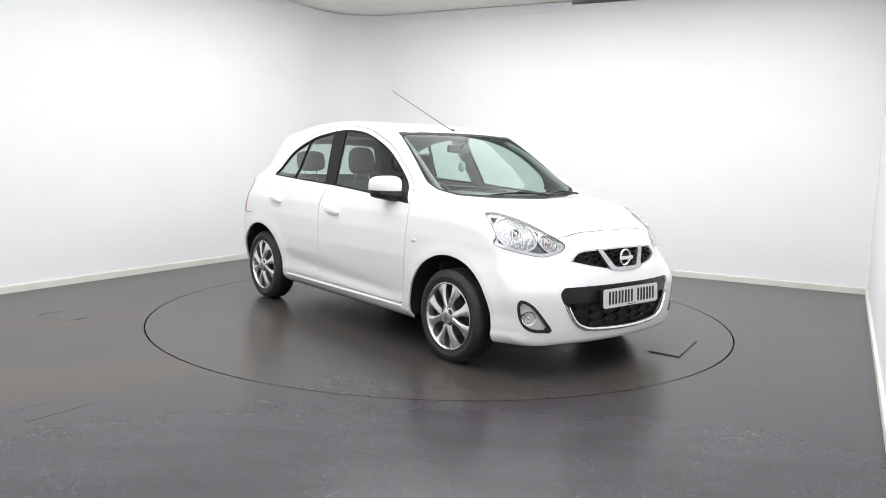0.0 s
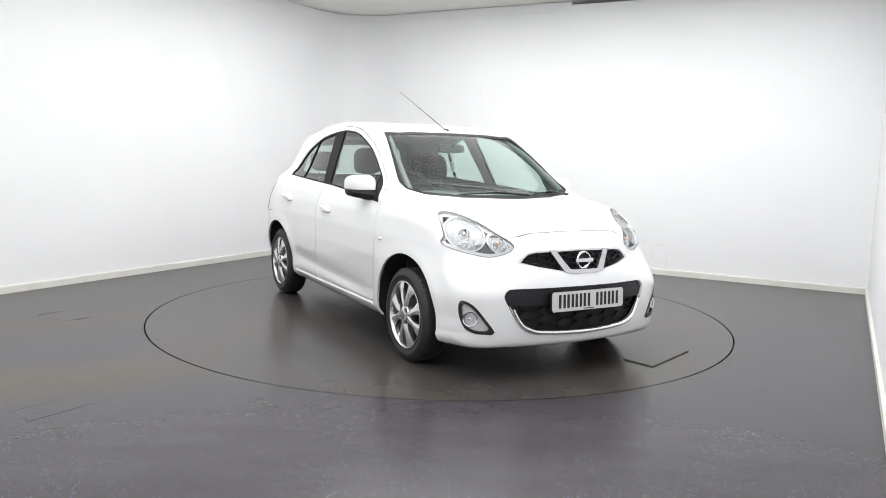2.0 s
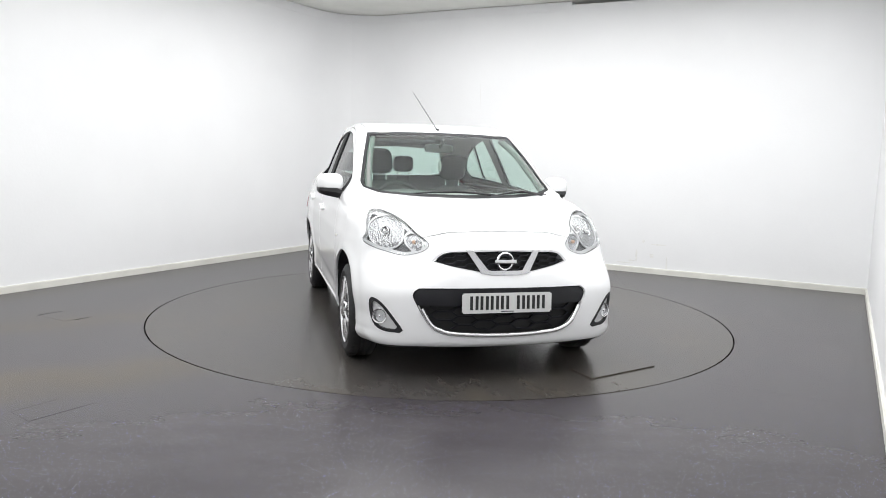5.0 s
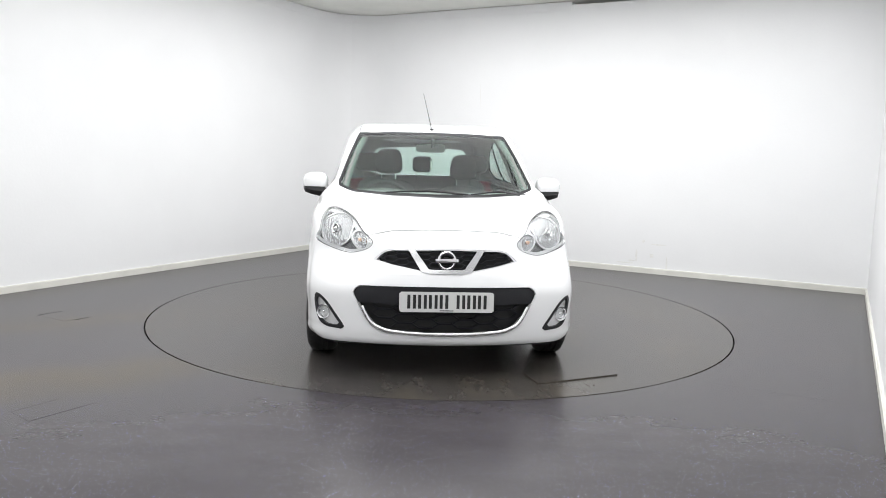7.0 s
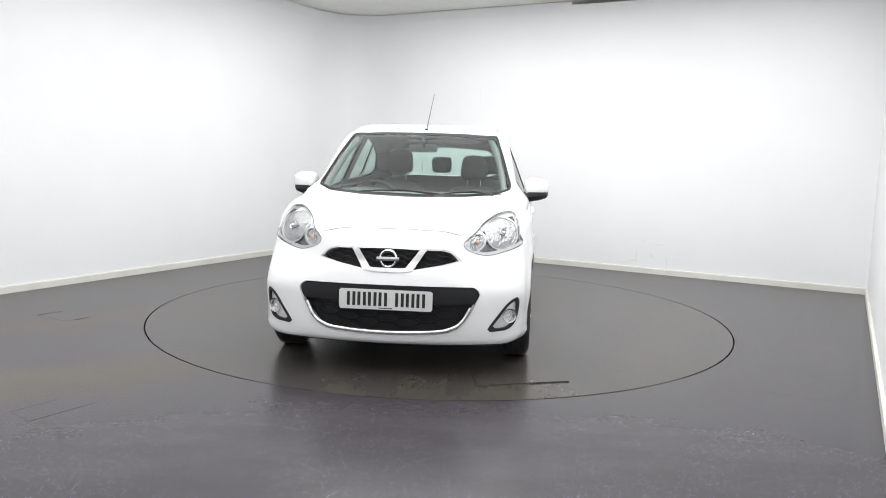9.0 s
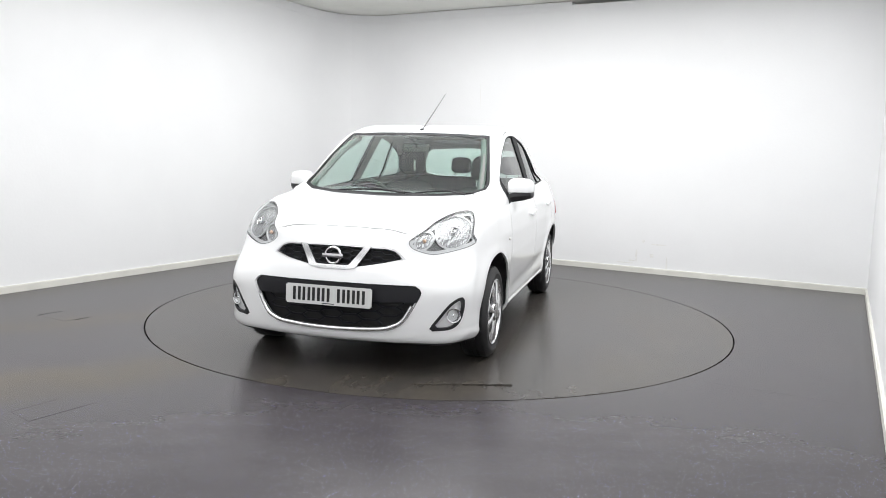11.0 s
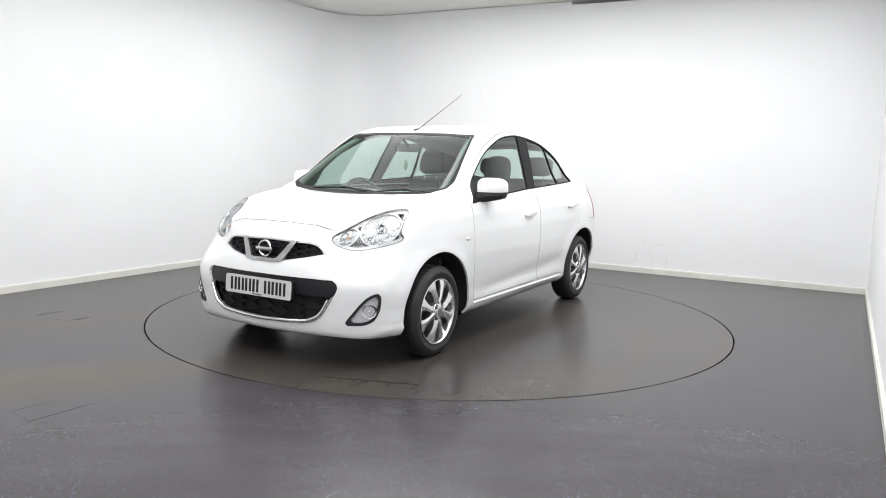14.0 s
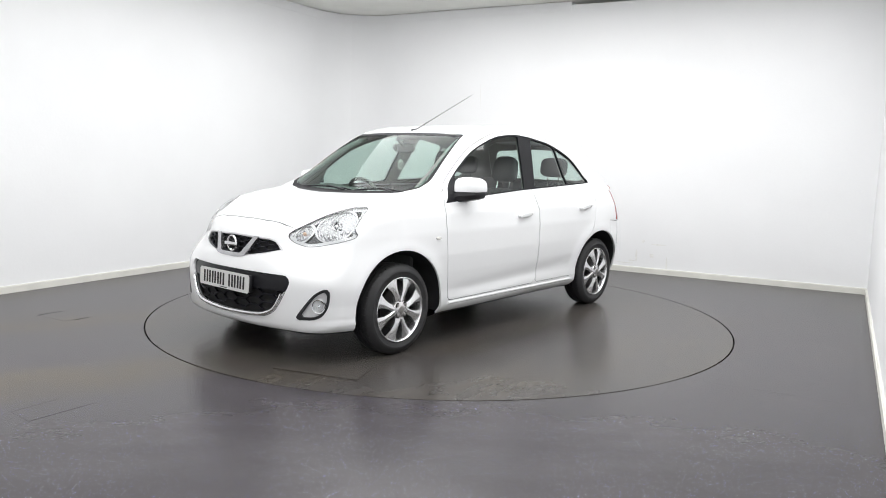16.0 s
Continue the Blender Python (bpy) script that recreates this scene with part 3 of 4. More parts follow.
def build_skin():
    V, Q = surface_net()
    Skin.V = [v for v in V]
    body = Skin([list(map(int, q)) for q in Q])
    S = {}
    under, body = body.cut(lambda P: P[:, 2] - np.interp(P[:, 0], [-1.7, -1.5, -.9, .9, 1.45, 1.95], [.26, .235, .205, .205, .204, .200]))
    # wheel openings
    for wx in (WHEEL_X, -WHEEL_X):
        arch = lambda P: np.where(np.abs(P[:, 1]) > .45, np.hypot(P[:, 0] - wx + .008, (P[:, 2] - .29) * np.where(P[:, 2] < .29, .55, 1.0)) - ARCH - (0 if wx > 0 else -.012), .1)
        cut, body = body.cut(arch)
        cut, under = under.cut(arch)
    S["under"] = under
    # windscreen
    ws = [(0, .985), (.35, .990), (.56, 1.003), (.655, 1.035), (.662, 1.07), (.60, 1.26), (.545, 1.405), (.535, 1.412), (.3, 1.420), (0, 1.423), (-.3, 1.420), (-.535, 1.412), (-.545, 1.405), (-.60, 1.26),
          (-.662, 1.07), (-.655, 1.035), (-.56, 1.003), (-.35, .990)]
    f = poly_field(ws, FRONT, lambda P: P[:, 0] > .25)
    screen, body = body.cut(f)
    S["windscreen"], S["screen_edge"] = screen.cut(lambda P: f(P) + .018)
    rw = [(0, 1.06), (.40, 1.065), (.50, 1.09), (.49, 1.19), (.44, 1.30), (.40, 1.325), (0, 1.345), (-.40, 1.325), (-.44, 1.30), (-.49, 1.19), (-.50, 1.09), (-.40, 1.065)]
    S["rear_window"], body = body.cut(poly_field(rw, FRONT, lambda P: P[:, 0] < -1.2))
    # side glass
    for sg, nm in ((1, "left"), (-1, "right")):
        f = poly_field(DLO, SIDE, lambda P: P[:, 1] * sg > .3)
        dlo, body = body.cut(f)

        def fr(P):
            line = (P[:, 0] + .163) * .97 - (1.01 - P[:, 2]) * .26
            sail = (P[:, 0] - .60) * .86 + (P[:, 2] - 1.0) * .1
            return np.maximum(np.maximum(f(P) + .011, -line), sail)

        def rr(P):
            line = (P[:, 0] + .300) * .97 - (1.01 - P[:, 2]) * .34
            return np.maximum(np.maximum(f(P) + .011, line), -(P[:, 0] + .803 - (P[:, 2] - 1.04) * .12))

        def qr(P):
            return np.maximum(f(P) + .011, (P[:, 0] + .817 - (P[:, 2] - 1.04) * .12))
        S["front_glass_" + nm], dlo = dlo.cut(fr)
        S["rear_glass_" + nm], dlo = dlo.cut(rr)
        S["quarter_glass_" + nm], dlo = dlo.cut(qr)
        S["window_frame_" + nm] = dlo
    # lamps
    ang = radians(38)
    for sg, nm in ((1, "left"), (-1, "right")):
        ax = ((-math.sin(ang), sg * math.cos(ang), 0), (0, 0, 1))
        S["head_" + nm], body = body.cut(poly_field(HEAD, ax, lambda P: (P[:, 1] * sg > .25) & (P[:, 0] > 1.2), 4))
        S["fog_" + nm], body = body.cut(poly_field(FOG, ax, lambda P: (P[:, 1] * sg > .3) & (P[:, 0] > 1.4), 4))
        tl = [(-1.525, .73), (-1.535, .86), (-1.515, .99), (-1.54, 1.03), (-1.70, 1.0), (-1.80, .80), (-1.80, .72), (-1.6, .72)]
        S["tail_" + nm], body = body.cut(poly_field(tl, SIDE, lambda P: P[:, 1] * sg > .45))
    S["grille"], body = body.cut(poly_field(GRILLE, FRONT, lambda P: P[:, 0] > 1.4))
    S["intake"], body = body.cut(poly_field(INTAKE, FRONT, lambda P: P[:, 0] > 1.4, 4))
    # panels with their gaps
    gaps = Skin([])
    edge = [(1.804, 0), (1.796, .2), (1.774, .36), (1.752, .440), (1.719, .450), (1.592, .483), (1.495, .537), (1.411, .600), (1.372, .648), (1.25, .70), (1.02, .72), (.90, .66)]
    bonnet = edge + [(x, -y) for x, y in edge[:0:-1]]
    S["bonnet"], body, g = body.seam(poly_field(bonnet, PLAN, lambda P: (P[:, 2] > .72) & (P[:, 0] > .85)), lambda P: np.where(P[:, 0] > 1.743, .0034 - .0024 * smooth_step(np.abs(P[:, 1]), .34, .42), .0010))
    gaps += g
    top = raised(CURVE, .030)
    fd = [(.812, .93), (.812, .80), (.800, .615), (.768, .298), (.74, .285), (-.24, .292), (-.292, .32), (-.296, .87), (-.245, 1.03), (-.315, 1.30)] + [p for p in top if p[0] > -.33][::-1] + [(.785, 1.02)]
    rd = [(-.302, .86), (-.302, .32), (-.28, .296), (-.80, .296), (-.87, .32), (-.915, .44), (-1.01, .58), (-1.11, .68), (-1.168, .85), (-1.215, 1.06)] + [p for p in top if p[0] < -.345][::-1] + [(-.322, 1.30), (-.252, 1.03)]
    for sg, nm in ((1, "left"), (-1, "right")):
        S["front_door_" + nm], body, g = body.seam(poly_field(fd, SIDE, lambda P: P[:, 1] * sg > .3), .0025)
        gaps += g
        S["rear_door_" + nm], body, g = body.seam(poly_field(rd, SIDE, lambda P: P[:, 1] * sg > .3), .0018)
        gaps += g
    # front bumper: forward of a line from the lamp to the wheel opening, below the lamps
    def bumper(P):
        x, y, z = P[:, 0], np.abs(P[:, 1]), P[:, 2]
        line = (z - .66) - (x - 1.58) * .9
        return np.maximum(1.40 - x, np.where(y > .55, np.minimum(line, .05), -.05))
    S["front_bumper"], body = body.cut(bumper)
    S["rear_bumper"], body, g = body.seam(lambda P: np.maximum(P[:, 0] + 1.40, P[:, 2] - .722 - .1 * (P[:, 0] + 1.5)), .002)
    gaps += g
    S["tailgate"], body, g = body.seam(poly_field([(0, .62), (.50, .64), (.56, .85), (.575, 1.05), (.52, 1.36), (.45, 1.40), (0, 1.425), (-.45, 1.40), (-.52, 1.36), (-.575, 1.05), (-.56, .85), (-.50, .64)], FRONT, lambda P: P[:, 0] < -1.28), .0025)
    gaps += g
    S["roof"], body, g = body.seam(lambda P: np.maximum(np.maximum(np.abs(P[:, 1]) - .535 + .05 * smooth_step(-P[:, 0], .2, 1.4), 1.33 - P[:, 2]), np.abs(P[:, 0] + .45) - .93), .003)
    gaps += g
    S["body"], S["gaps"] = body, gaps
    return S


HEAD = [(-.779, .754), (-.762, .777), (-.71, .806), (-.60, .862), (-.494, .903), (-.40, .926), (-.338, .930), (-.320, .921), (-.337, .886), (-.364, .835), (-.375, .800), (-.358, .763), (-.42, .736), (-.53, .710), (-.635, .693), (-.705, .704), (-.760, .727)]
FOG = [(-.700, .283), (-.645, .365), (-.583, .436), (-.52, .466), (-.495, .447), (-.501, .37), (-.533, .310), (-.585, .284), (-.642, .279)]
GRILLE = [(.41, .668), (.345, .72), (.30, .732), (0, .740), (-.30, .732), (-.345, .72), (-.41, .668), (-.30, .642), (-.13, .612), (-.08, .604), (.08, .604), (.13, .612), (.30, .642)]
INTAKE = [(.515, .49), (.49, .522), (.44, .530), (0, .536), (-.44, .530), (-.49, .522), (-.515, .49), (-.49, .43), (-.43, .328), (-.37, .284), (-.28, .266), (0, .257), (.28, .266), (.37, .284), (.43, .328), (.49, .43)]


# ---- the car's parts ----
def skin_front(y, z, x0=2.08, x1=1.2):
    """The x at which the hull's nose lies at (y, z)."""
    xs = np.linspace(x0, x1, 441)
    h = hull(np.stack([xs, np.full_like(xs, y), np.full_like(xs, z)], 1))
    i = max(int(np.argmax(h < 0)), 1)
    return xs[i - 1] + (xs[i] - xs[i - 1]) * h[i - 1] / (h[i - 1] - h[i])


def skin_side(x, z, sg):
    ys = np.linspace(1.0, .3, 351)
    h = hull(np.stack([np.full_like(ys, x), ys, np.full_like(ys, z)], 1))
    i = max(int(np.argmax(h < 0)), 1)
    return sg * (ys[i - 1] + (ys[i] - ys[i - 1]) * h[i - 1] / (h[i - 1] - h[i]))


def skin_top(x, y):
    zs = np.linspace(1.6, .5, 551)
    h = hull(np.stack([np.full_like(zs, x), np.full_like(zs, y), zs], 1))
    i = max(int(np.argmax(h < 0)), 1)
    return zs[i - 1] + (zs[i] - zs[i - 1]) * h[i - 1] / (h[i - 1] - h[i])


def soft(sx, sy, sz, e1=.45, e2=.45, m=None, nu=20, nv=28):
    """A rounded cushion shape (superellipsoid) of the given full sizes."""
    bm = bmesh.new()

    def p(v, e):
        return math.copysign(abs(v) ** e, v)
    rows = []
    for i in range(1, nu):
        a = -math.pi / 2 + math.pi * i / nu
        rows.append([bm.verts.new((sx / 2 * p(math.cos(a), e1) * p(math.cos(b), e2), sy / 2 * p(math.cos(a), e1) * p(math.sin(b), e2), sz / 2 * p(math.sin(a), e1)))
                     for b in (k * math.tau / nv for k in range(nv))])
    for A, B in zip(rows, rows[1:]):
        for k in range(nv):
            bm.faces.new((A[k], A[(k + 1) % nv], B[(k + 1) % nv], B[k]))
    lo, hi = bm.verts.new((0, 0, -sz / 2)), bm.verts.new((0, 0, sz / 2))
    for k in range(nv):
        bm.faces.new((lo, rows[0][(k + 1) % nv], rows[0][k]))
        bm.faces.new((hi, rows[-1][k], rows[-1][(k + 1) % nv]))
    if m is not None:
        bmesh.ops.transform(bm, matrix=m, verts=bm.verts)
    return bm


def merge(*bms):
    """Joins meshes of one part."""
    out = bmesh.new()
    for b in bms:
        me = bpy.data.meshes.new("joined")
        b.to_mesh(me)
        b.free()
        out.from_mesh(me)
        bpy.data.meshes.remove(me)
    return out


def put(bm, m):
    bmesh.ops.transform(bm, matrix=m, verts=bm.verts)
    return bm


def aim(at, direction):
    """A pose at a point whose y axis looks along a direction."""
    return Matrix.Translation(at) @ Vector(direction).to_track_quat("Y", "Z").to_matrix().to_4x4()


def build_wheel(car, x, sg):
    """Tyre with alloy rim; the outer face looks along sg * y."""
    R = WHEEL_Z
    flip = pose(x, 0, WHEEL_Z, 0, 0, 0 if sg > 0 else 180)
    yc = .721 if x > 0 else .732
    tyre = lathe([(0.1900, -.075), (0.2145, -.083), (0.2544, -.086), (0.2749, -.074), (0.2852, -.060), (0.2870, -.043), (0.2804, -.042), (0.2804, -.036), (0.2870, -.035), (0.2870, -.012), (0.2804, -.011), (0.2804, -.005), (0.2870, -.004),
                  (0.2870, .018), (0.2804, .019), (0.2804, .025), (0.2870, .026), (0.2870, .043), (0.2852, .060), (0.2749, .074), (0.2544, .086), (0.2520, .0875), (0.2387, .0885), (0.2369, .087), (0.2193, .085), (0.2079, .079), (0.2000, .070)], 72)
    # shoulder blocks of the tread
    for k in range(48):
        a = k * math.tau / 48
        b = box(.006, .026, .0035, (0, .055, .2862), rot=None)
        bmesh.ops.transform(b, matrix=Matrix.Rotation(a, 4, "Y"), verts=b.verts)
        me = bpy.data.meshes.new("block")
        b.to_mesh(me)
        b.free()
        tyre.from_mesh(me)
        bpy.data.meshes.remove(me)
    for v in tyre.verts:
        v.co.y += yc
        if v.co.z < -R + .0005:
            v.co.z = -R + .0005
    bmesh.ops.transform(tyre, matrix=flip, verts=tyre.verts)
    wheel = part("wheel", tyre, M_TYRE, car, "black road tyre on a silver alloy rim")
    # rim: barrel, lip, spokes, hub
    f = .085
    rim = lathe([(.197, -.07), (.192, .02), (.196, .060), (.202, f - .014), (.2060, f - .004), (.2060, f), (.2020, f + .002), (.1975, f - .003), (.193, f - .016), (.188, .03), (.184, -.06)], 72)
    hub = lathe([(0, f + .012), (.030, f + .012), (.036, f + .010), (.058, f + .004), (.064, f - .01), (.060, f - .045), (0, f - .05)], 40)
    bms = [rim, hub]
    for k in range(8):
        a = k * math.tau / 8 + math.pi / 8
        side = -1 if k % 2 == 0 else 1
        rows = [(.036, .026, f + .004, .036), (.066, .0195, f + .009, .034), (.100, .0180, f + .009, .032), (.140, .0245, f + .005, .028), (.172, .0390, f + .001, .024), (.202, .0560, f - .006, .020)]
        b = bmesh.new()
        rings = []
        for r, hw, y, th in rows:
            da = side * .135 * max(0.0, 1 - (r - .036) / .150) ** 1.3
            c, s = math.cos(a + da), math.sin(a + da)
            ridge = hw * .35 * side
            cs = [(-hw, y - (.013 if side > 0 else .008)), (ridge - hw * .22, y), (ridge + hw * .22, y), (hw, y - (.008 if side > 0 else .013)), (hw * .85, y - th), (-hw * .85, y - th)]
            rings.append([b.verts.new((r * c - u * s, yy, r * s + u * c)) for u, yy in cs])
        for A, B in zip(rings, rings[1:]):
            for j in range(6):
                b.faces.new((A[j], A[(j + 1) % 6], B[(j + 1) % 6], B[j]))
        b.faces.new(rings[0]), b.faces.new(rings[-1][::-1])
        bms.append(b)
    bm = merge(*bms)
    m = flip @ Matrix.Translation((0, yc, 0))
    bmesh.ops.transform(bm, matrix=m, verts=bm.verts)
    rim_ob = part("rim", bm, M_ALLOY, wheel, "silver eight-spoke alloy rim")
    cap = lathe([(0, f + .016), (.018, f + .0155), (.024, f + .013), (.026, f + .009)], 32)
    bmesh.ops.transform(cap, matrix=m, verts=cap.verts)
    part("hub_cap", cap, M_STEEL, wheel, "small round silver hub cap")
    for k in range(4):
        a = k * math.tau / 4 + math.pi / 4
        nut = lathe([(0, f + .003), (.006, f + .003), (.0095, f + .001), (.0095, f - .02)], 10)
        bmesh.ops.translate(nut, vec=(.045 * math.cos(a), .005, .045 * math.sin(a)), verts=nut.verts)
        # flat black disc in place of the shade in a nut recess
        well = lathe([(.0, f + .0050), (.0165, f + .0056), (.0175, f + .0030)], 16)
        bmesh.ops.translate(well, vec=(.045 * math.cos(a), .003, .045 * math.sin(a)), verts=well.verts)
        part("nut_well_shade", put(well, m), M_DARK, wheel)
        bmesh.ops.translate(nut, vec=(0, .006, 0), verts=nut.verts)
        part("wheel_nut", put(nut, m), M_STEEL, wheel)
    disc = lathe([(.03, .028), (.118, .028), (.122, .024), (.122, .006), (.118, .002), (.03, .002)], 40)
    bmesh.ops.transform(disc, matrix=m, verts=disc.verts)
    part("brake_disc", disc, M_DISC, wheel)
    # wide dark disc added to give the spoke gaps their shade
    back = lathe([(0, -.008), (.183, -.008), (.183, -.014), (0, -.014)], 40)
    bmesh.ops.transform(back, matrix=m, verts=back.verts)
    part("spoke_gap_shade", back, M_UNDER, wheel)
    valve = tube([(.165, f - .03, .03), (.160, f + .002, .03)], .003, 6)
    bmesh.ops.transform(valve, matrix=m, verts=valve.verts)
    part("valve", valve, M_BLACK, wheel)
    return wheel


def build_arch_liner(car, x, sg):
    n, r = 28, ARCH + (.004 if x > 0 else -.010)
    bm = bmesh.new()
    A, B, C = [], [], []
    for k in range(n + 1):
        a = math.radians(-10 + 200 * k / n)
        px, pz = x - .008 + r * math.cos(a), .29 + r * math.sin(a)
        yo = abs(skin_side(px, max(pz, .22), sg)) - .02
        A.append(bm.verts.new((px, sg * yo, pz)))
        B.append(bm.verts.new((px, sg * .50, pz)))
        C.append(bm.verts.new((x - .008 + .02 * math.cos(a), sg * .49, .29 + .02 * math.sin(a))))
    for k in range(n):
        bm.faces.new((A[k], A[k + 1], B[k + 1], B[k]))
        bm.faces.new((B[k], B[k + 1], C[k + 1], C[k]))
    part("wheel_arch_liner", bm, M_UNDER, car, "black plastic wheel-arch liner")


def lamp_point(a, z, sg):
    """The point of the nose at height z that lies at a across the lamp's slanting plane."""
    lo, hi = .30, .80
    for _ in range(30):
        y = (lo + hi) / 2
        if -math.sin(radians(38)) * skin_front(y, z) + math.cos(radians(38)) * y < a:
            lo = y
        else:
            hi = y
    return Vector((skin_front(lo, z), sg * lo, z))


def build_headlight(car, skin, sg):
    """A clear lens over a dark housing with a round silver bowl and a small amber one."""
    ob = part("headlight", skin.mesh("headlight", M_LIGHTBOX, 0, -.040), M_LIGHTBOX, car, "clear-lens headlight with silver reflector")
    wall = skin.mesh("surround", M_REFL, .042, -.0005)
    bm = bmesh.new()
    bm.from_mesh(wall)
    n = len(skin.faces)
    bm.faces.ensure_lookup_table()
    bmesh.ops.delete(bm, geom=list(bm.faces)[:n], context="FACES")
    part("surround", bm, M_REFL, ob, "silver inner surround")
    part("lens", skin.mesh("lens", M_LENS, 0, 0), M_LENS, ob, "clear plastic lens")
    # thin joint round the lens; its dark colour is the shade in the gap
    ang = radians(38)
    ax = ((-math.sin(ang), sg * math.cos(ang), 0), (0, 0, 1))
    f = poly_field(HEAD, ax, lambda P: P[:, 0] > 0, 4)
    inner, edge = skin.cut(lambda P: f(P) + .0030)
    part("lens_edge", edge.mesh("lens_edge", M_JOINT_SHADE, 0, .001), M_JOINT_SHADE, ob, "joint round the lens, coloured dark for its shade")

    def oval(ca, cz, ra, rz, lean=0.0):
        def fn(P):
            a = P @ np.array(ax[0]) - ca
            z = P[:, 2] - cz - lean * a
            return np.maximum((np.hypot(a / ra, z / rz) - 1) * min(ra, rz), f(P) + .007)
        return fn
    main, rest = inner.cut(oval(-.492, .820, .118, .083, .26))
    part("reflector", main.mesh("reflector", M_BOWL, .012, -.016), M_BOWL, ob, "fluted silver main reflector")
    turn, rest = rest.cut(oval(-.684, .772, .054, .042, .45))
    part("indicator_bowl", turn.mesh("indicator_bowl", M_BOWL, .012, -.016), M_BOWL, ob, "small silver indicator reflector")
    bowl_rim, rest = rest.cut(oval(-.492, .820, .126, .090, .26))
    part("bowl_rim", bowl_rim.mesh("bowl_rim", M_SATIN, .008, -.010), M_SATIN, ob, "bright ring round the main reflector")
    turn_rim, rest = rest.cut(oval(-.684, .772, .066, .052, .45))
    part("bowl_rim", turn_rim.mesh("bowl_rim", M_SATIN, .008, -.010), M_SATIN, ob)
    low, rest = rest.cut(lambda P: P[:, 2] - .775)
    _, brow = rest.cut(lambda P: f(P) + .020)
    part("brow", brow.mesh("brow", M_BROW, .008, -.010), M_BROW, ob, "grey strip along the lamp's upper edge")
    well, frame_strip = low.cut(lambda P: f(P) + .021)
    for piece in well.islands():
        part("lamp_well", piece.mesh("lamp_well", M_HOUSING, .006, -.024), M_HOUSING, ob, "dark grey recess beside the reflector")
    part("inner_frame", frame_strip.mesh("inner_frame", M_SATIN, .01, -.008), M_SATIN, ob, "satin silver inner frame")
    m = lamp_point(-.492, .820, sg)
    d = Vector((.74, sg * .50, .45)).normalized()
    part("bulb_cup", put(lathe([(0, -.012), (.018, -.010), (.028, -.002), (.031, .004), (.033, 0)], 28), aim(m - d * .016, d)), M_BOWL, ob)
    b = soft(.024, .034, .024, 1, 1, aim(m - d * .014, d))
    part("bulb", b, M_REFL, ob)
    ring = lathe([(.020, .0), (.024, .003), (.026, 0), (.024, -.004)], 24)
    bmesh.ops.transform(ring, matrix=aim(m - d * .006, d), verts=ring.verts)
    part("bulb_shield", ring, M_CHROME, ob)
    m2 = lamp_point(-.684, .772, sg)
    d2 = Vector((.82, sg * .40, .40)).normalized()
    b = soft(.022, .026, .022, 1, 1, aim(m2 - d2 * .014, d2))
    part("indicator_bulb", b, M_AMBER, ob, "amber indicator bulb")


def build_fog(car, skin, sg):
    ang = radians(38)
    ax = ((-math.sin(ang), sg * math.cos(ang), 0), (0, 0, 1))
    f = poly_field(FOG, ax, lambda P: P[:, 0] > 0, 4)
    inner, edge = skin.cut(lambda P: f(P) + .016)
    ob = part("fog_lamp", edge.mesh("fog_lamp", M_BLACK, .02, .002), M_BLACK, car, "round fog lamp in a black bezel")
    part("fog_surround", inner.mesh("fog_surround", M_POCKET, 0, -.012), M_POCKET, ob, "satin silver pocket")
    m = Vector((1.786, sg * .684, .362))
    d = Vector((.90, sg * .42, .02)).normalized()
    b = lathe([(.030, -.02), (.040, -.02), (.043, .0), (.041, .006), (.036, .004), (.034, -.006)], 32)
    bmesh.ops.transform(b, matrix=aim(m - d * .004, d), verts=b.verts)
    part("lamp_ring", b, M_CHROME, ob)
    b = lathe([(0, -.026), (.018, -.022), (.030, -.010), (.036, -.001)], 28)
    bmesh.ops.transform(b, matrix=aim(m - d * .004, d), verts=b.verts)
    part("lamp_reflector", b, M_FOGBOWL, ob)
    b = soft(.022, .03, .022, 1, 1, aim(m - d * .016, d))
    part("lamp_bulb", b, M_REFL, ob)
    b = lathe([(0, .007), (.02, .006), (.036, .002)], 28)
    bmesh.ops.transform(b, matrix=aim(m - d * .002, d), verts=b.verts)
    part("lamp_lens", b, M_LENS, ob)


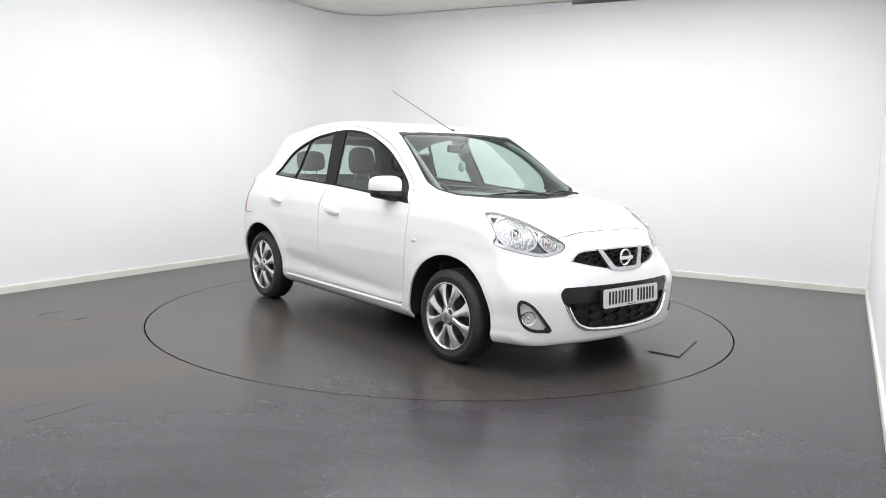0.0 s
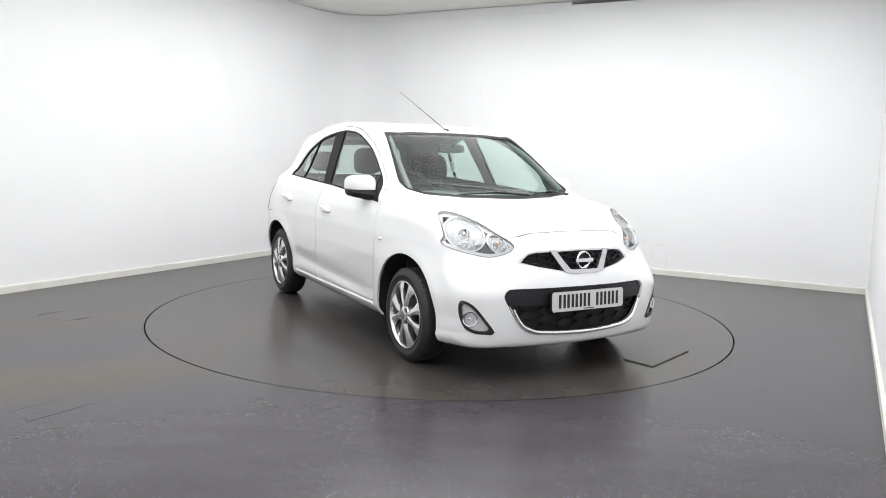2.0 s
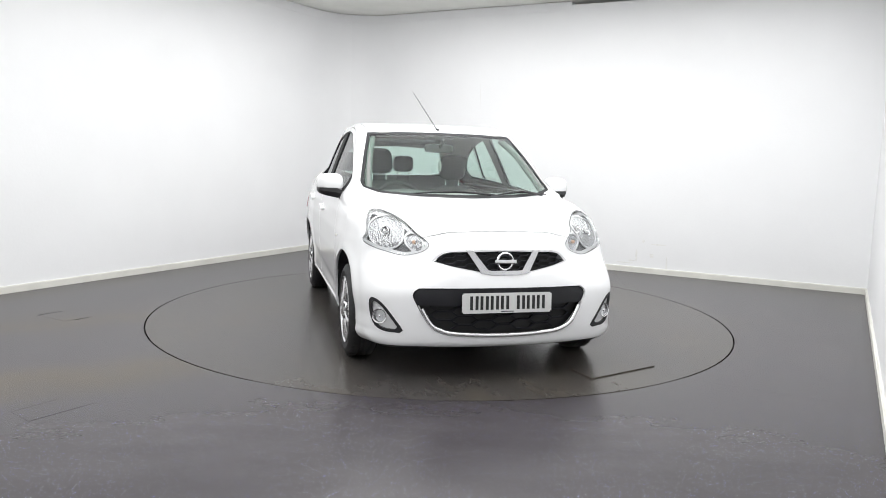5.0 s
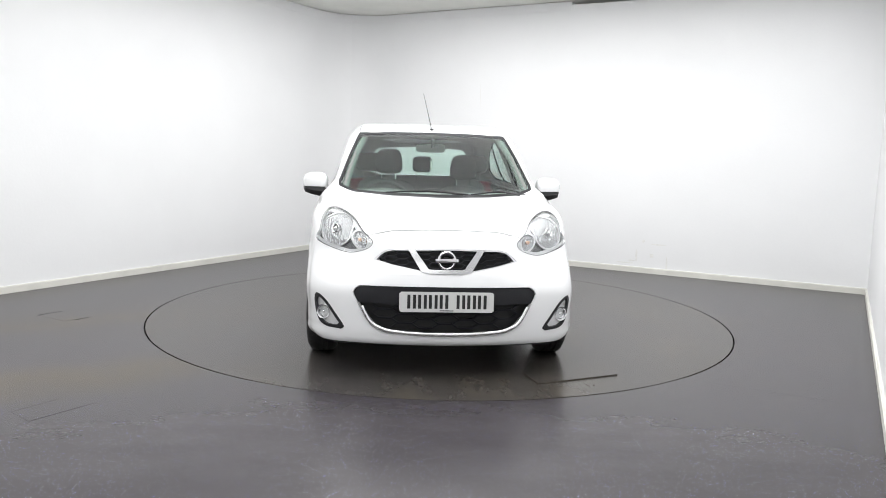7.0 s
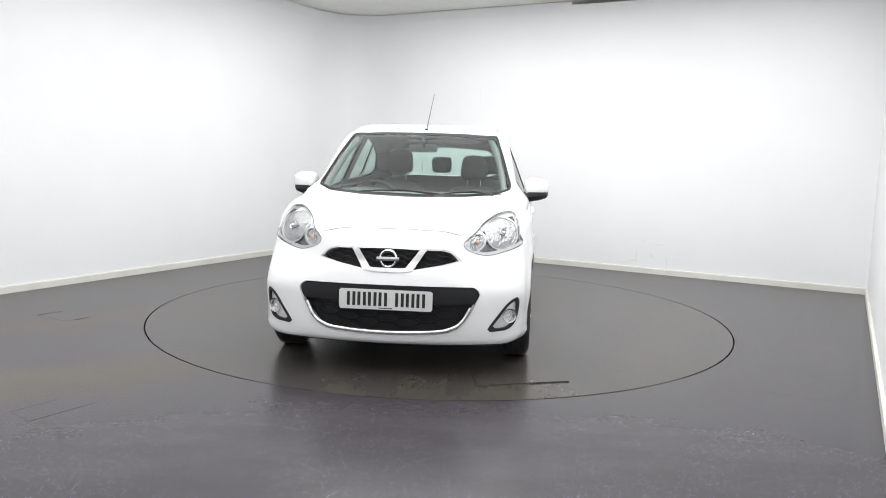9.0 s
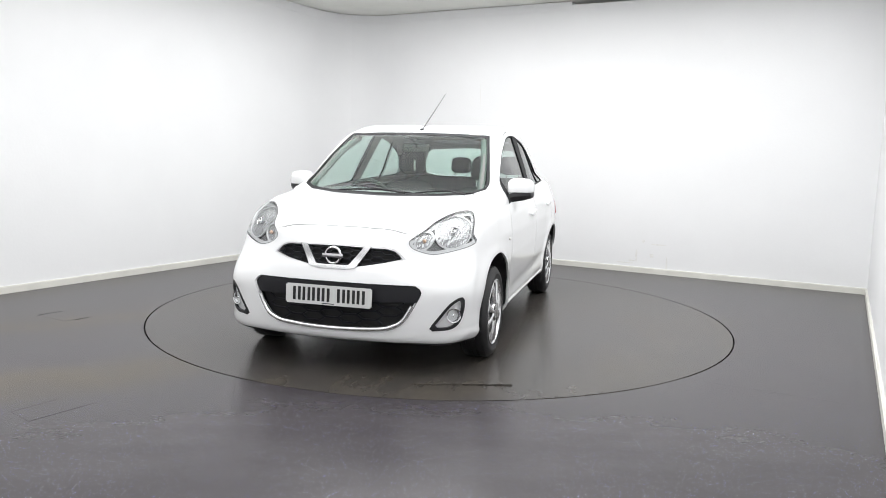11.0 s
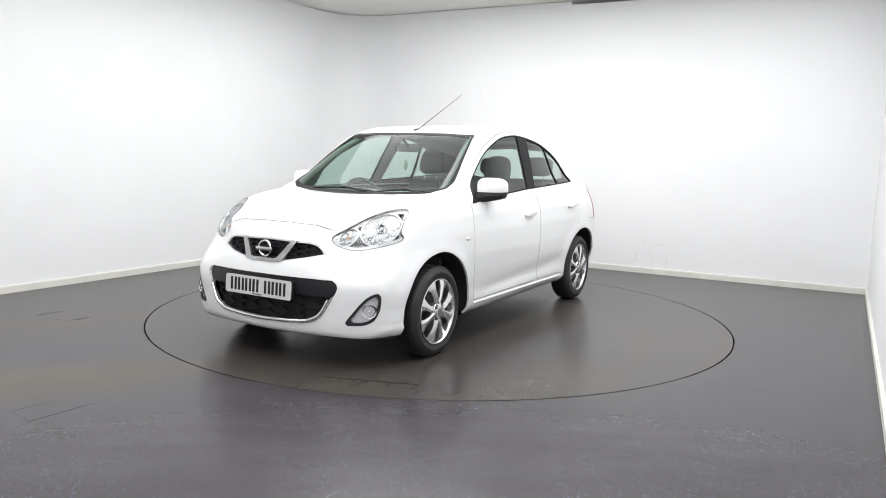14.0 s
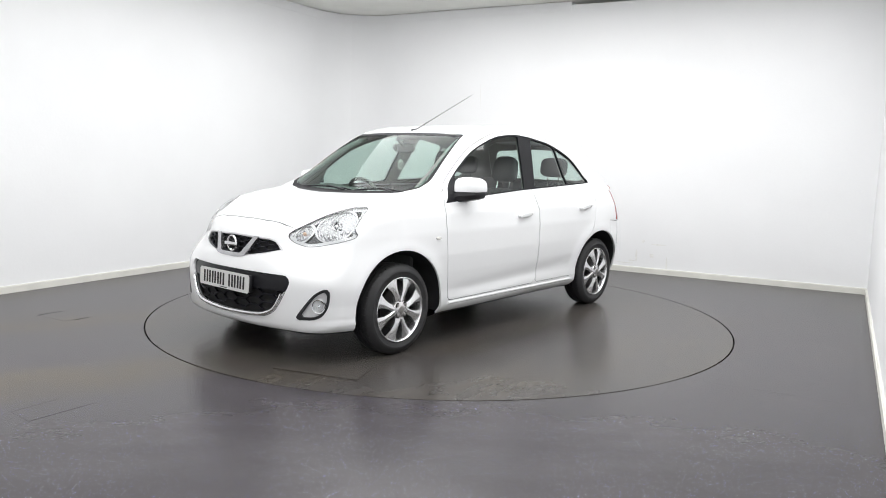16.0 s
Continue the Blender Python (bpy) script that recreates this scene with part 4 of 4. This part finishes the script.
def honeycomb(outline, wide, high, depth, bar, keep=0.006, zmax=9.0):
    """Hexagon mesh of flat bars that follows the nose inside an outline drawn in (y, z)."""
    bm = bmesh.new()
    edges = set()
    n = 26
    for i in range(-n, n + 1):
        for j in range(-n, n + 1):
            cy, cz = wide * .75 * i, .45 + high * (j + .5 * (i % 2))
            pts = [(cy + wide * .5, cz), (cy + wide * .25, cz + high / 2), (cy - wide * .25, cz + high / 2), (cy - wide * .5, cz), (cy - wide * .25, cz - high / 2), (cy + wide * .25, cz - high / 2)]
            for k in range(6):
                a, b = pts[k], pts[(k + 1) % 6]
                edges.add(tuple(sorted(((round(a[0], 4), round(a[1], 4)), (round(b[0], 4), round(b[1], 4))))))
    E = np.array(sorted(edges))
    ok = np.ones(len(E), bool)
    for t in (0.15, .5, .85):
        ok &= sd_poly(E[:, 0] * (1 - t) + E[:, 1] * t, outline) < -keep
    ok &= E[:, :, 1].max(1) < zmax
    for a, b in E[ok]:
        d = (b - a) / np.hypot(*(b - a))
        nn = np.array([-d[1], d[0]]) * bar / 2
        vs = []
        for p in (a - nn, b - nn, b + nn, a + nn):
            x = skin_front(p[0], p[1])
            vs.append((x - depth, p[0], p[1]))
        f = [bm.verts.new(v) for v in vs]
        g = [bm.verts.new((v[0] - .014, v[1], v[2])) for v in vs]
        bm.faces.new(f)
        for k in range(4):
            bm.faces.new((f[k], g[k], g[(k + 1) % 4], f[(k + 1) % 4]))
    return bm


def build_mirror(car, sg):
    """Door mirror: white cap over a black foot."""
    cap = soft(.185, .176, .150, .66, .52, nu=28, nv=40)
    for v in cap.verts:
        t = (v.co.y * sg + .1) / .2
        v.co.x *= (1.0 if v.co.x > 0 else .70)
        v.co.x -= .050 * t * t
        v.co.z *= 1 - .12 * t
        v.co.z = max(v.co.z, -.027)
    bmesh.ops.translate(cap, vec=(.600, sg * .836, 1.043), verts=cap.verts)
    ob = part("door_mirror", cap, M_PAINT, car, "white door mirror cap over a black foot")
    # black wedge under the cap, deepening towards the door
    low = bmesh.new()
    rings = []
    for y, x0, x1, z0 in ((.922, .530, .590, .990), (.908, .520, .636, .974), (.86, .524, .668, .960), (.80, .536, .686, .949), (.745, .556, .694, .932), (.70, .585, .700, .920), (.66, .600, .700, .915)):
        zt = 1.0170 if y > .75 else .992
        h, r = zt - z0, .012
        sec = [(x0, z0 + r), (x0 + r, z0), (x1 - r * 2, z0), (x1, z0 + h * .55), (x1 - .004, zt), (x0 + .004, zt)]
        rings.append([low.verts.new((x, sg * y, z)) for x, z in sec])
    for A, B in zip(rings, rings[1:]):
        for k in range(6):
            low.faces.new((A[k], A[(k + 1) % 6], B[(k + 1) % 6], B[k]))
    low.faces.new(rings[0]), low.faces.new(rings[-1][::-1])
    part("mirror_foot", low, M_BLACK, ob, "black plastic lower shell and foot")
    g = box(.004, .140, .072, (.5180, sg * .838, 1.043), .003)
    part("mirror_glass", g, M_CHROME, ob, "mirror glass")


def build_handle(car, x, z, sg):
    y = skin_side(x, z, sg)
    dish = soft(.130, .028, .086, 1, 1, pose(x + .005, y - sg * .010, z - .004, 0, 7, 0))
    ob = part("door_handle", soft(.180, .028, .038, .6, .8, pose(x, y + sg * .015, z, 0, 7, 0)), M_PAINT, car, "white pull handle")
    part("handle_cup", dish, M_PAINT, ob)
    for dx in (-.072, .072):
        part("handle_foot", soft(.032, .045, .026, .7, .7, pose(x + dx, y + sg * .006, z - dx * .12, 0, 7, 0)), M_PAINT, ob)


def build_seat(car, x, y, name, drop=0.0):
    ob = part(name, soft(.50, .49, .18, .5, .5, pose(x + .18, y, .50, 0, -8, 0)), M_CLOTH, car, "dark grey cloth car seat")
    part("backrest", soft(.15, .48, .60, .5, .45, pose(x - .12, y, .745 - drop, 0, -14, 0)), M_CLOTH, ob)
    for s in (-1, 1):
        part("backrest_bolster", soft(.17, .09, .46, .8, .8, pose(x - .08, y + s * .20, .72 - drop, 0, -14, 0)), M_CLOTH, ob)
    rest = soft(.10, .245, .215, .6, .62)
    for v in rest.verts:                       # narrower towards its top
        v.co.y *= 1 - .16 * (v.co.z / .107 + 1) / 2
    part("headrest", put(rest, pose(x - .225, y, 1.195 - drop, 0, -10, 0)), M_CLOTH, ob)
    for s in (-1, 1):
        part("headrest_post", tube([(x - .180, y + s * .058, .98 - drop), (x - .212, y + s * .058, 1.13 - drop)], .0060, 8), M_CHROME, ob)


def build_interior(car, S):
    dash = bmesh.new()
    prof = [(1.02, .985), (.93, 1.000), (.80, 1.003), (.70, .990), (.62, .955), (.58, .90), (.60, .80), (.66, .70), (.78, .60), (1.0, .60)]
    rings = []
    for y in (-.72, -.66, -.5, -.36, -.2, 0, .2, .36, .5, .66, .72):
        hump = .022 * math.exp(-((y + .36) / .15) ** 2)
        end = .03 * max(0, (abs(y) - .5) / .22)
        rings.append([dash.verts.new((x - 1.05 * max(0, x - .75) * abs(y) ** 2 * .45, y, z - end + (hump if z > .93 and x < .9 else 0))) for x, z in prof])
    for A, B in zip(rings, rings[1:]):
        for k in range(len(prof)):
            dash.faces.new((A[k], A[(k + 1) % len(prof)], B[(k + 1) % len(prof)], B[k]))
    dash.faces.new(rings[0]), dash.faces.new(rings[-1][::-1])
    d = part("dashboard", dash, M_DASH, car, "dark textured dashboard")
    part("centre_console", soft(.30, .26, .40, .4, .5, pose(.57, 0, .72, 0, 10, 0)), M_DASH, d)
    # steering wheel on the car's right side
    pts = [(0, .182 * math.cos(a), .182 * math.sin(a)) for a in (k * math.tau / 40 for k in range(40))]
    w = tube(pts, .015, 10, True)
    m = pose(.43, -.345, .895, 0, 28, 0)
    bmesh.ops.transform(w, matrix=m, verts=w.verts)
    sw = part("steering_wheel", w, M_DASH, car, "dark three-spoke steering wheel")
    part("airbag_cover", soft(.06, .16, .13, .6, .7, m @ pose(.01, 0, -.01)), M_DASH, sw)
    for a in (0, math.pi, -math.pi / 2):
        part("spoke", tube([m @ Vector((.01, .05 * math.cos(a), .05 * math.sin(a))), m @ Vector((0, .175 * math.cos(a), .175 * math.sin(a)))], [.020, .012], 8), M_STEEL, sw)
    part("column", tube([m @ Vector((0, 0, 0)), (.75, -.345, .80)], .04, 12), M_DASH, sw)
    build_seat(car, -.265, -.312, "front_seat")
    build_seat(car, -.275, .330, "front_seat", .040)
    bench = part("rear_bench", soft(.48, 1.24, .18, .4, .3, pose(-.72, 0, .52, 0, -8, 0)), M_CLOTH, car, "dark grey cloth rear bench")
    part("bench_back", soft(.14, 1.22, .62, .4, .25, pose(-1.00, 0, .76, 0, -16, 0)), M_CLOTH, bench)
    for y, z in ((-.485, 1.178), (0, 1.170), (.485, 1.178)):
        part("headrest", soft(.085, .255 if y else .185, .165 if y else .145, .55, .6, pose(-1.0, y, z, 0, -10, 0)), M_CLOTH, bench)
        for s in (-1, 1):
            part("headrest_post", tube([(-.99, y + s * .055, 1.0), (-1.0, y + s * .055, 1.12)], .0045, 8), M_STEEL, bench)
    part("parcel_shelf", box(.30, 1.10, .02, (-1.27, 0, 1.02), .006), M_DASH, car)
    im = part("rear_view_mirror", soft(.035, .215, .062, .4, .4, pose(.362, -.01, 1.306, 0, 8, 0)), M_DASH, car, "dark rear-view mirror")
    part("mirror_stem", tube([(.375, 0, 1.315), (.45, 0, 1.370)], .012, 8), M_DASH, im)
    part("lamp_console", soft(.19, .24, .045, .6, .7, pose(.28, 0, 1.400, 0, 12, 0)), M_DASH, car)
    for s in (-1, 1):
        part("sun_visor", box(.13, .36, .016, (.27, s * .29, 1.405), .006, rot=None), M_TRIM, car)
    # hanging air freshener
    b = lathe([(0, -.003), (.033, -.003), (.037, 0), (.033, .003), (0, .003)], 28)
    for v in b.verts:
        v.co.z *= 1.12
    bmesh.ops.transform(b, matrix=pose(.400, -.008, 1.176, 0, 0, 6), verts=b.verts)
    f = part("air_freshener", b, M_FRESH, car, "round pale air freshener hung from the mirror")
    b = lathe([(.012, -.0045), (.021, -.0045), (.022, 0), (.021, .0045), (.012, .0045)], 20)
    bmesh.ops.transform(b, matrix=pose(.400, -.008, 1.176, 0, 0, 6), verts=b.verts)
    part("emblem", b, M_STEEL, f)
    part("cord", tube([(.400, -.008, 1.206), (.375, -.01, 1.285)], .0012, 5), M_SEAL, f)
    # inner linings
    shell = S["body"] + S["tailgate"] + S["front_door_left"] + S["front_door_right"] + S["rear_door_left"] + S["rear_door_right"]
    shell, _ = shell.cut(lambda P: P[:, 0] - np.interp(P[:, 2], [.9, 1.0, 1.1], [.80, .95, 1.2]))
    low, high = shell.cut(lambda P: P[:, 2] - 1.0)
    low, _ = low.cut(lambda P: .42 - P[:, 2])
    low, _ = low.cut(lambda P: -(P[:, 0] + 1.62))
    part("pillar_trim", high.mesh("pillar_trim", M_TRIM, 0, -.022), M_TRIM, car, "pale grey pillar trim")
    part("door_lining", low.mesh("door_lining", M_DASH, 0, -.045), M_DASH, car, "dark door lining")
    frames = S["window_frame_left"] + S["window_frame_right"]
    part("window_lining", frames.mesh("window_lining", M_TRIM, 0, -.026), M_TRIM, car)
    part("headlining", S["roof"].mesh("headlining", M_TRIM, 0, -.024), M_TRIM, car, "pale grey headlining")
    # windscreen pillars: a darker grey than the other trim stands for their shade
    for s in (-1, 1):
        pts = spline([(.90, s * .615, 1.015), (.70, s * .585, 1.145), (.50, s * .545, 1.275), (.30, s * .495, 1.372)], 4)
        part("pillar_trim", tube(pts, .024, 10), M_PILLAR_SHADE, car, "windscreen pillar trim, greyed darker for its shade")
    # firewall and floor keep the light out of the cabin
    part("cabin_floor", box(2.5, 1.36, .03, (-.38, 0, .36), .01), M_DASH, car)
    part("firewall", box(.03, 1.34, .60, (.98, 0, .66), .01), M_DASH, car)


def fluted(name):
    """Bright metal with fine upright flutes and a few facets."""
    m = mat(name, (0.40, 0.40, 0.41), 0.14, metal=0.95)
    nt = m.node_tree
    N, L = nt.nodes.new, nt.links.new
    co, mp, vo, bp = N("ShaderNodeTexCoord"), N("ShaderNodeMapping"), N("ShaderNodeTexVoronoi"), N("ShaderNodeBump")
    mp.inputs["Scale"].default_value = (85, 85, 30)
    L(co.outputs["Object"], mp.inputs[0]), L(mp.outputs[0], vo.inputs["Vector"])
    vo.inputs["Scale"].default_value = 1.0
    bp.inputs["Strength"].default_value, bp.inputs["Distance"].default_value = 0.7, 0.009
    L(vo.outputs["Distance"], bp.inputs["Height"]), L(bp.outputs[0], nt.nodes["Principled BSDF"].inputs["Normal"])
    return m


M_BOWL = fluted("fluted_reflector")
M_POCKET = mat("silver_pocket", (0.80, 0.80, 0.81), 0.28, metal=0.45)
M_JOINT_SHADE = mat("shaded_lens_joint", (0.10, 0.10, 0.105), 0.5)
M_LIGHTBOX = mat("grey_lamp_box", (0.15, 0.15, 0.16), 0.32, metal=0.3)
M_FOGBOWL = mat("fog_reflector", (0.40, 0.40, 0.41), 0.18, metal=0.9)
M_HOUSING = mat("grey_lamp_housing", (0.17, 0.17, 0.175), 0.25, metal=0.4)
M_SATIN = mat("satin_silver", (0.66, 0.66, 0.67), 0.28, metal=0.7)
M_BROW = mat("grey_lamp_brow", (0.36, 0.36, 0.37), 0.3, metal=0.5)
M_FRESH = mat("cream_card", (0.86, 0.85, 0.80), 0.5)
# trim grey darkened to the tone of a pillar in shade
M_PILLAR_SHADE = mat("shaded_pillar_trim", (0.17, 0.17, 0.165), 0.7, noise_amt=0.05)
M_INK = mat("black_ink", (0.012, 0.012, 0.012), 0.5)


def build_plate(car):
    x = 1.967
    b = box(.006, .520, .111, (0, 0, 0), 0)
    bmesh.ops.bevel(b, geom=[e for e in b.edges if abs(e.verts[0].co.x - e.verts[1].co.x) > .003], offset=.008, segments=3, affect="EDGES")
    m = pose(x, 0, .4570, 0, -3, 0)
    bmesh.ops.transform(b, matrix=m, verts=b.verts)
    ob = part("number_plate", b, M_PLATE, car, "white number plate with black bars")
    pos = -.192
    for k in range(7):
        for side in (-1, 1):
            c = box(.002, .0165, .076, (.0036, pos + side * .0155, .002))
            bmesh.ops.transform(c, matrix=m, verts=c.verts)
            part("bar", c, M_INK, ob)
        pos += .059 + (.034 if k == 3 else 0)
    for s in (-1, 1):
        c = lathe([(0, .006), (.005, .0055), (.0065, .003)], 12)
        bmesh.ops.transform(c, matrix=m @ pose(0, s * .232, .002, 0, 0, -90), verts=c.verts)
        part("screw_cap", c, M_PLATE, ob)
    c = box(.0015, .075, .005, (.0034, .0, -.047))
    bmesh.ops.transform(c, matrix=m, verts=c.verts)
    part("bar", c, M_DARKCHROME, ob)
    part("plate_holder", box(.03, .50, .10, (x - .02, 0, .4570), .004), M_BLACK, ob)


def build_car():
    car = new("car")
    tagged(car, "white five-door hatchback parked on the studio turntable", "car")
    S = build_skin()
    part("body", S["body"].mesh("body", M_PAINT), M_PAINT, car, "white painted body shell")
    part("underbody", S["under"].mesh("underbody", M_UNDER, 0), M_UNDER, car, "dark underbody")
    part("panel_gap", S["gaps"].mesh("panel_gap", M_SEAM, 0, -.005), M_SEAM, car, "narrow dark panel gaps")
    for n in ("bonnet", "roof", "tailgate", "front_bumper", "rear_bumper"):
        part(n, S[n].mesh(n, M_PAINT), M_PAINT, car)
    part("windscreen", S["windscreen"].mesh("windscreen", M_WSCREEN, 0, -.004), M_WSCREEN, car, "green-tinted windscreen")
    part("windscreen_seal", S["screen_edge"].mesh("windscreen_seal", M_SEAL, .012, -.003), M_SEAL, car, "black windscreen seal")
    part("rear_window", S["rear_window"].mesh("rear_window", M_GLASS, 0, -.004), M_GLASS, car, "tinted rear window")
    for nm, sg in (("left", 1), ("right", -1)):
        fd = part("front_door", S["front_door_" + nm].mesh("front_door", M_PAINT), M_PAINT, car, "white front door")
        rd = part("rear_door", S["rear_door_" + nm].mesh("rear_door", M_PAINT), M_PAINT, car, "white rear door")
        part("window_frame", S["window_frame_" + nm].mesh("window_frame", M_SEAL, .014, -.003), M_SEAL, car, "black window surround and pillar")
        for g in ("front_glass", "rear_glass", "quarter_glass"):
            part("side_window", S[g + "_" + nm].mesh("side_window", M_GLASS, 0, -.011), M_GLASS, car, "tinted side window")
        build_headlight(car, S["head_" + nm], sg)
        build_fog(car, S["fog_" + nm], sg)
        part("tail_lamp", S["tail_" + nm].mesh("tail_lamp", M_RED, .01, .004), M_RED, car, "red tail lamp")
        build_mirror(car, sg)
        pts = [(x, skin_side(x, .268, sg) - sg * .004, .268) for x in np.linspace(-.80, .76, 25)]
        part("sill_strip", tube(pts, .012, 10), M_PAINT, car, "white raised sill edge under the doors")
        build_handle(car, -.095, .832, sg)
        build_handle(car, -.985, .862, sg)
        y = skin_side(.894, .718, sg)
        part("side_repeater", soft(.050, .016, .022, .9, .9, pose(.894, y, .718)), M_REPEAT, car, "small pale side repeater lamp")
    # noses: grille, V strip, badge, intake
    vee = [(.222, .745), (.185, .745), (.098, .626), (-.098, .626), (-.185, .745), (-.222, .745), (-.128, .596), (.128, .596)]
    vf = poly_field(vee, FRONT, lambda P: P[:, 0] > 1.4)
    chrome, rest = S["grille"].cut(vf)
    gr = part("grille", S["grille"].mesh("grille", M_DARK, 0, -.034), M_DARK, car, "black honeycomb grille with a silver V strip")
    part("honeycomb", honeycomb(GRILLE, .082, .030, .012, .0055), M_MESH, gr, smooth=False)
    part("chrome_strip", chrome.mesh("chrome_strip", M_VEE, .03, .006), M_VEE, gr, "brushed silver V strip")
    gf = poly_field(GRILLE, FRONT, lambda P: P[:, 0] > 1.4)
    _, lip = S["grille"].cut(lambda P: gf(P) + .007)
    part("grille_lip", lip.mesh("grille_lip", M_SATIN, .03, -.002), M_SATIN, gr)
    bx = skin_front(0, .678) + .012
    ring = tube([(bx - .004 * abs(math.sin(a)), .0455 * math.cos(a), .678 + .0455 * math.sin(a)) for a in (k * math.tau / 40 for k in range(40))], .0075, 8, True)
    bd = part("badge", ring, M_CHROME, car, "round chrome badge with a plain bar")
    part("badge_bar", box(.014, .128, .023, (bx + .004, 0, .678), .003), M_CHROME, bd)
    part("badge_back", box(.03, .03, .03, (bx - .025, 0, .678), .003), M_BLACK, bd)
    it = part("lower_intake", S["intake"].mesh("lower_intake", M_DARK, 0, -.045), M_DARK, car, "black lower air intake")
    inf = poly_field(INTAKE, FRONT, lambda P: P[:, 0] > 1.4, 4)
    panel, rest = S["intake"].cut(lambda P: .434 - P[:, 2])
    panel, rim = panel.cut(lambda P: inf(P) + .004)
    part("intake_panel", panel.mesh("intake_panel", M_PANEL, .02, -.014), M_PANEL, it, "plain black panel behind the plate")
    strip, rest = rest.cut(lambda P: -(inf(P) + .012 * (1 - smooth_step(P[:, 2], .33, .43)) + .009))
    # dark edge band: the thin shadow between strip and bumper lip, as colour
    strip, joint = strip.cut(lambda P: inf(P) + .0045)
    part("strip_shadow", joint.mesh("strip_shadow", M_SEAM, 0, -.004), M_SEAM, it)
    part("strip_base", strip.mesh("strip_base", M_SATIN, .02, .004), M_SATIN, it)
    edge = [(y * .975, z + (.014 if abs(y) < .4 else .008)) for y, z in INTAKE[7:]] 
    edge = [p for p in spline([(y, z, 0) for y, z in edge], 5) if p[1] < .436]
    pts = [(skin_front(p[0], p[1]) + .001, p[0], p[1]) for p in edge]
    part("chrome_strip", tube(pts, .0120, 12), M_STRIP, it, "rounded chrome strip under the intake")
    part("honeycomb", honeycomb(spline(INTAKE, 4, True), .150, .050, .024, .008, .024, .43), M_MESH, it, smooth=False)
    build_plate(car)
    for x in (WHEEL_X, -WHEEL_X):
        for sg in (1, -1):
            build_wheel(car, x, sg)
            build_arch_liner(car, x, sg)
    part("roof_spoiler", soft(.20, .96, .038, .8, .30, pose(-1.380, 0, 1.390, 0, -14, 0)), M_PAINT, car, "white roof spoiler")
    # aerial
    a0, a1 = Vector((.262, .001, 1.442)), Vector((-.480, -.029, 1.772))
    ae = part("aerial", tube([a0 + (a1 - a0) * t for t in (.03, .3, .6, 1)], [.0034, .0028, .0022, .0016], 8), M_SEAL, car, "thin black roof aerial")
    part("aerial_base", merge(soft(.055, .030, .022, .8, .8, pose(.268, .001, 1.445, 0, 6, 0)), tube([a0, a0 + (a1 - a0) * .05], [.008, .005], 10)), M_BLACK, ae)
    # wipers and scuttle
    for y0, y1, ya in ((-.34, .20, .16), (.22, .60, .55)):
        def on(y, z):
            x = skin_front(y, z, 1.3, .3)
            return Vector((x + .008, y, z + .006))
        pts = [on(y0 + (y1 - y0) * k / 10, 0.997 + .013 * math.sin(math.pi * k / 10) + .010 * abs(y0 + (y1 - y0) * k / 10)) for k in range(11)]
        wp = part("wiper", tube(pts, [.003] + [.0048] * 9 + [.003], 8), M_SEAL, car, "black windscreen wiper")
        part("wiper_arm", tube([on(ya, .995) + Vector((.01, 0, .006)), pts[5] + Vector((.008, 0, .008)), pts[4]], [.008, .0055, .004], 8), M_BLACK, wp)
    build_interior(car, S)
    return car


M_VEE = mat("brushed_silver", (0.50, 0.50, 0.51), 0.24, metal=0.9)
M_PANEL = mat("smooth_black_panel", (0.014, 0.014, 0.017), 0.35, spec=0.3)
M_MESH = mat("dark_mesh_plastic", (0.010, 0.010, 0.014), 0.5, spec=0.22)
M_STRIP = mat("bright_silver_strip", (0.82, 0.82, 0.83), 0.12, metal=0.85)
M_REPEAT = mat("pale_amber_lens", (0.72, 0.70, 0.66), 0.2, coat=0.5)
CAR = build_car()


def build_turntable():
    table = new("turntable")
    tagged(table, "round grey vinyl-covered turntable flush with the floor", "turntable")
    n = 128
    bm = prism([(RING * math.cos(k * math.tau / n), RING * math.sin(k * math.tau / n)) for k in range(n)], -0.035, 0.0)
    part("deck", bm, M_DECK, table, smooth=False)
    bm = prism(PLATE, 0.0005, 0.007)
    part("cover_plate", bm, M_DECK, table, "slightly raised grey cover plate", smooth=False)
    return table


PLATE = [(1.742, .362), (1.950, .404), (1.765, .915), (1.535, .800)]
TABLE_THING = build_turntable()


def motions():
    rows_table, rows_car = [], []
    for s in range(17):
        a = TURN_START + TURN_RATE * s
        c, d = math.cos(radians(a)), math.sin(radians(a))
        rows_table.append((float(s), pose(0, 0, 0, 0, 0, a)))
        rows_car.append((float(s), pose(CAR_X * c - CAR_Y * d, CAR_X * d + CAR_Y * c, 0, 0, 0, a)))
    walk(TABLE_THING, rows_table)
    walk(CAR, rows_car)


motions()
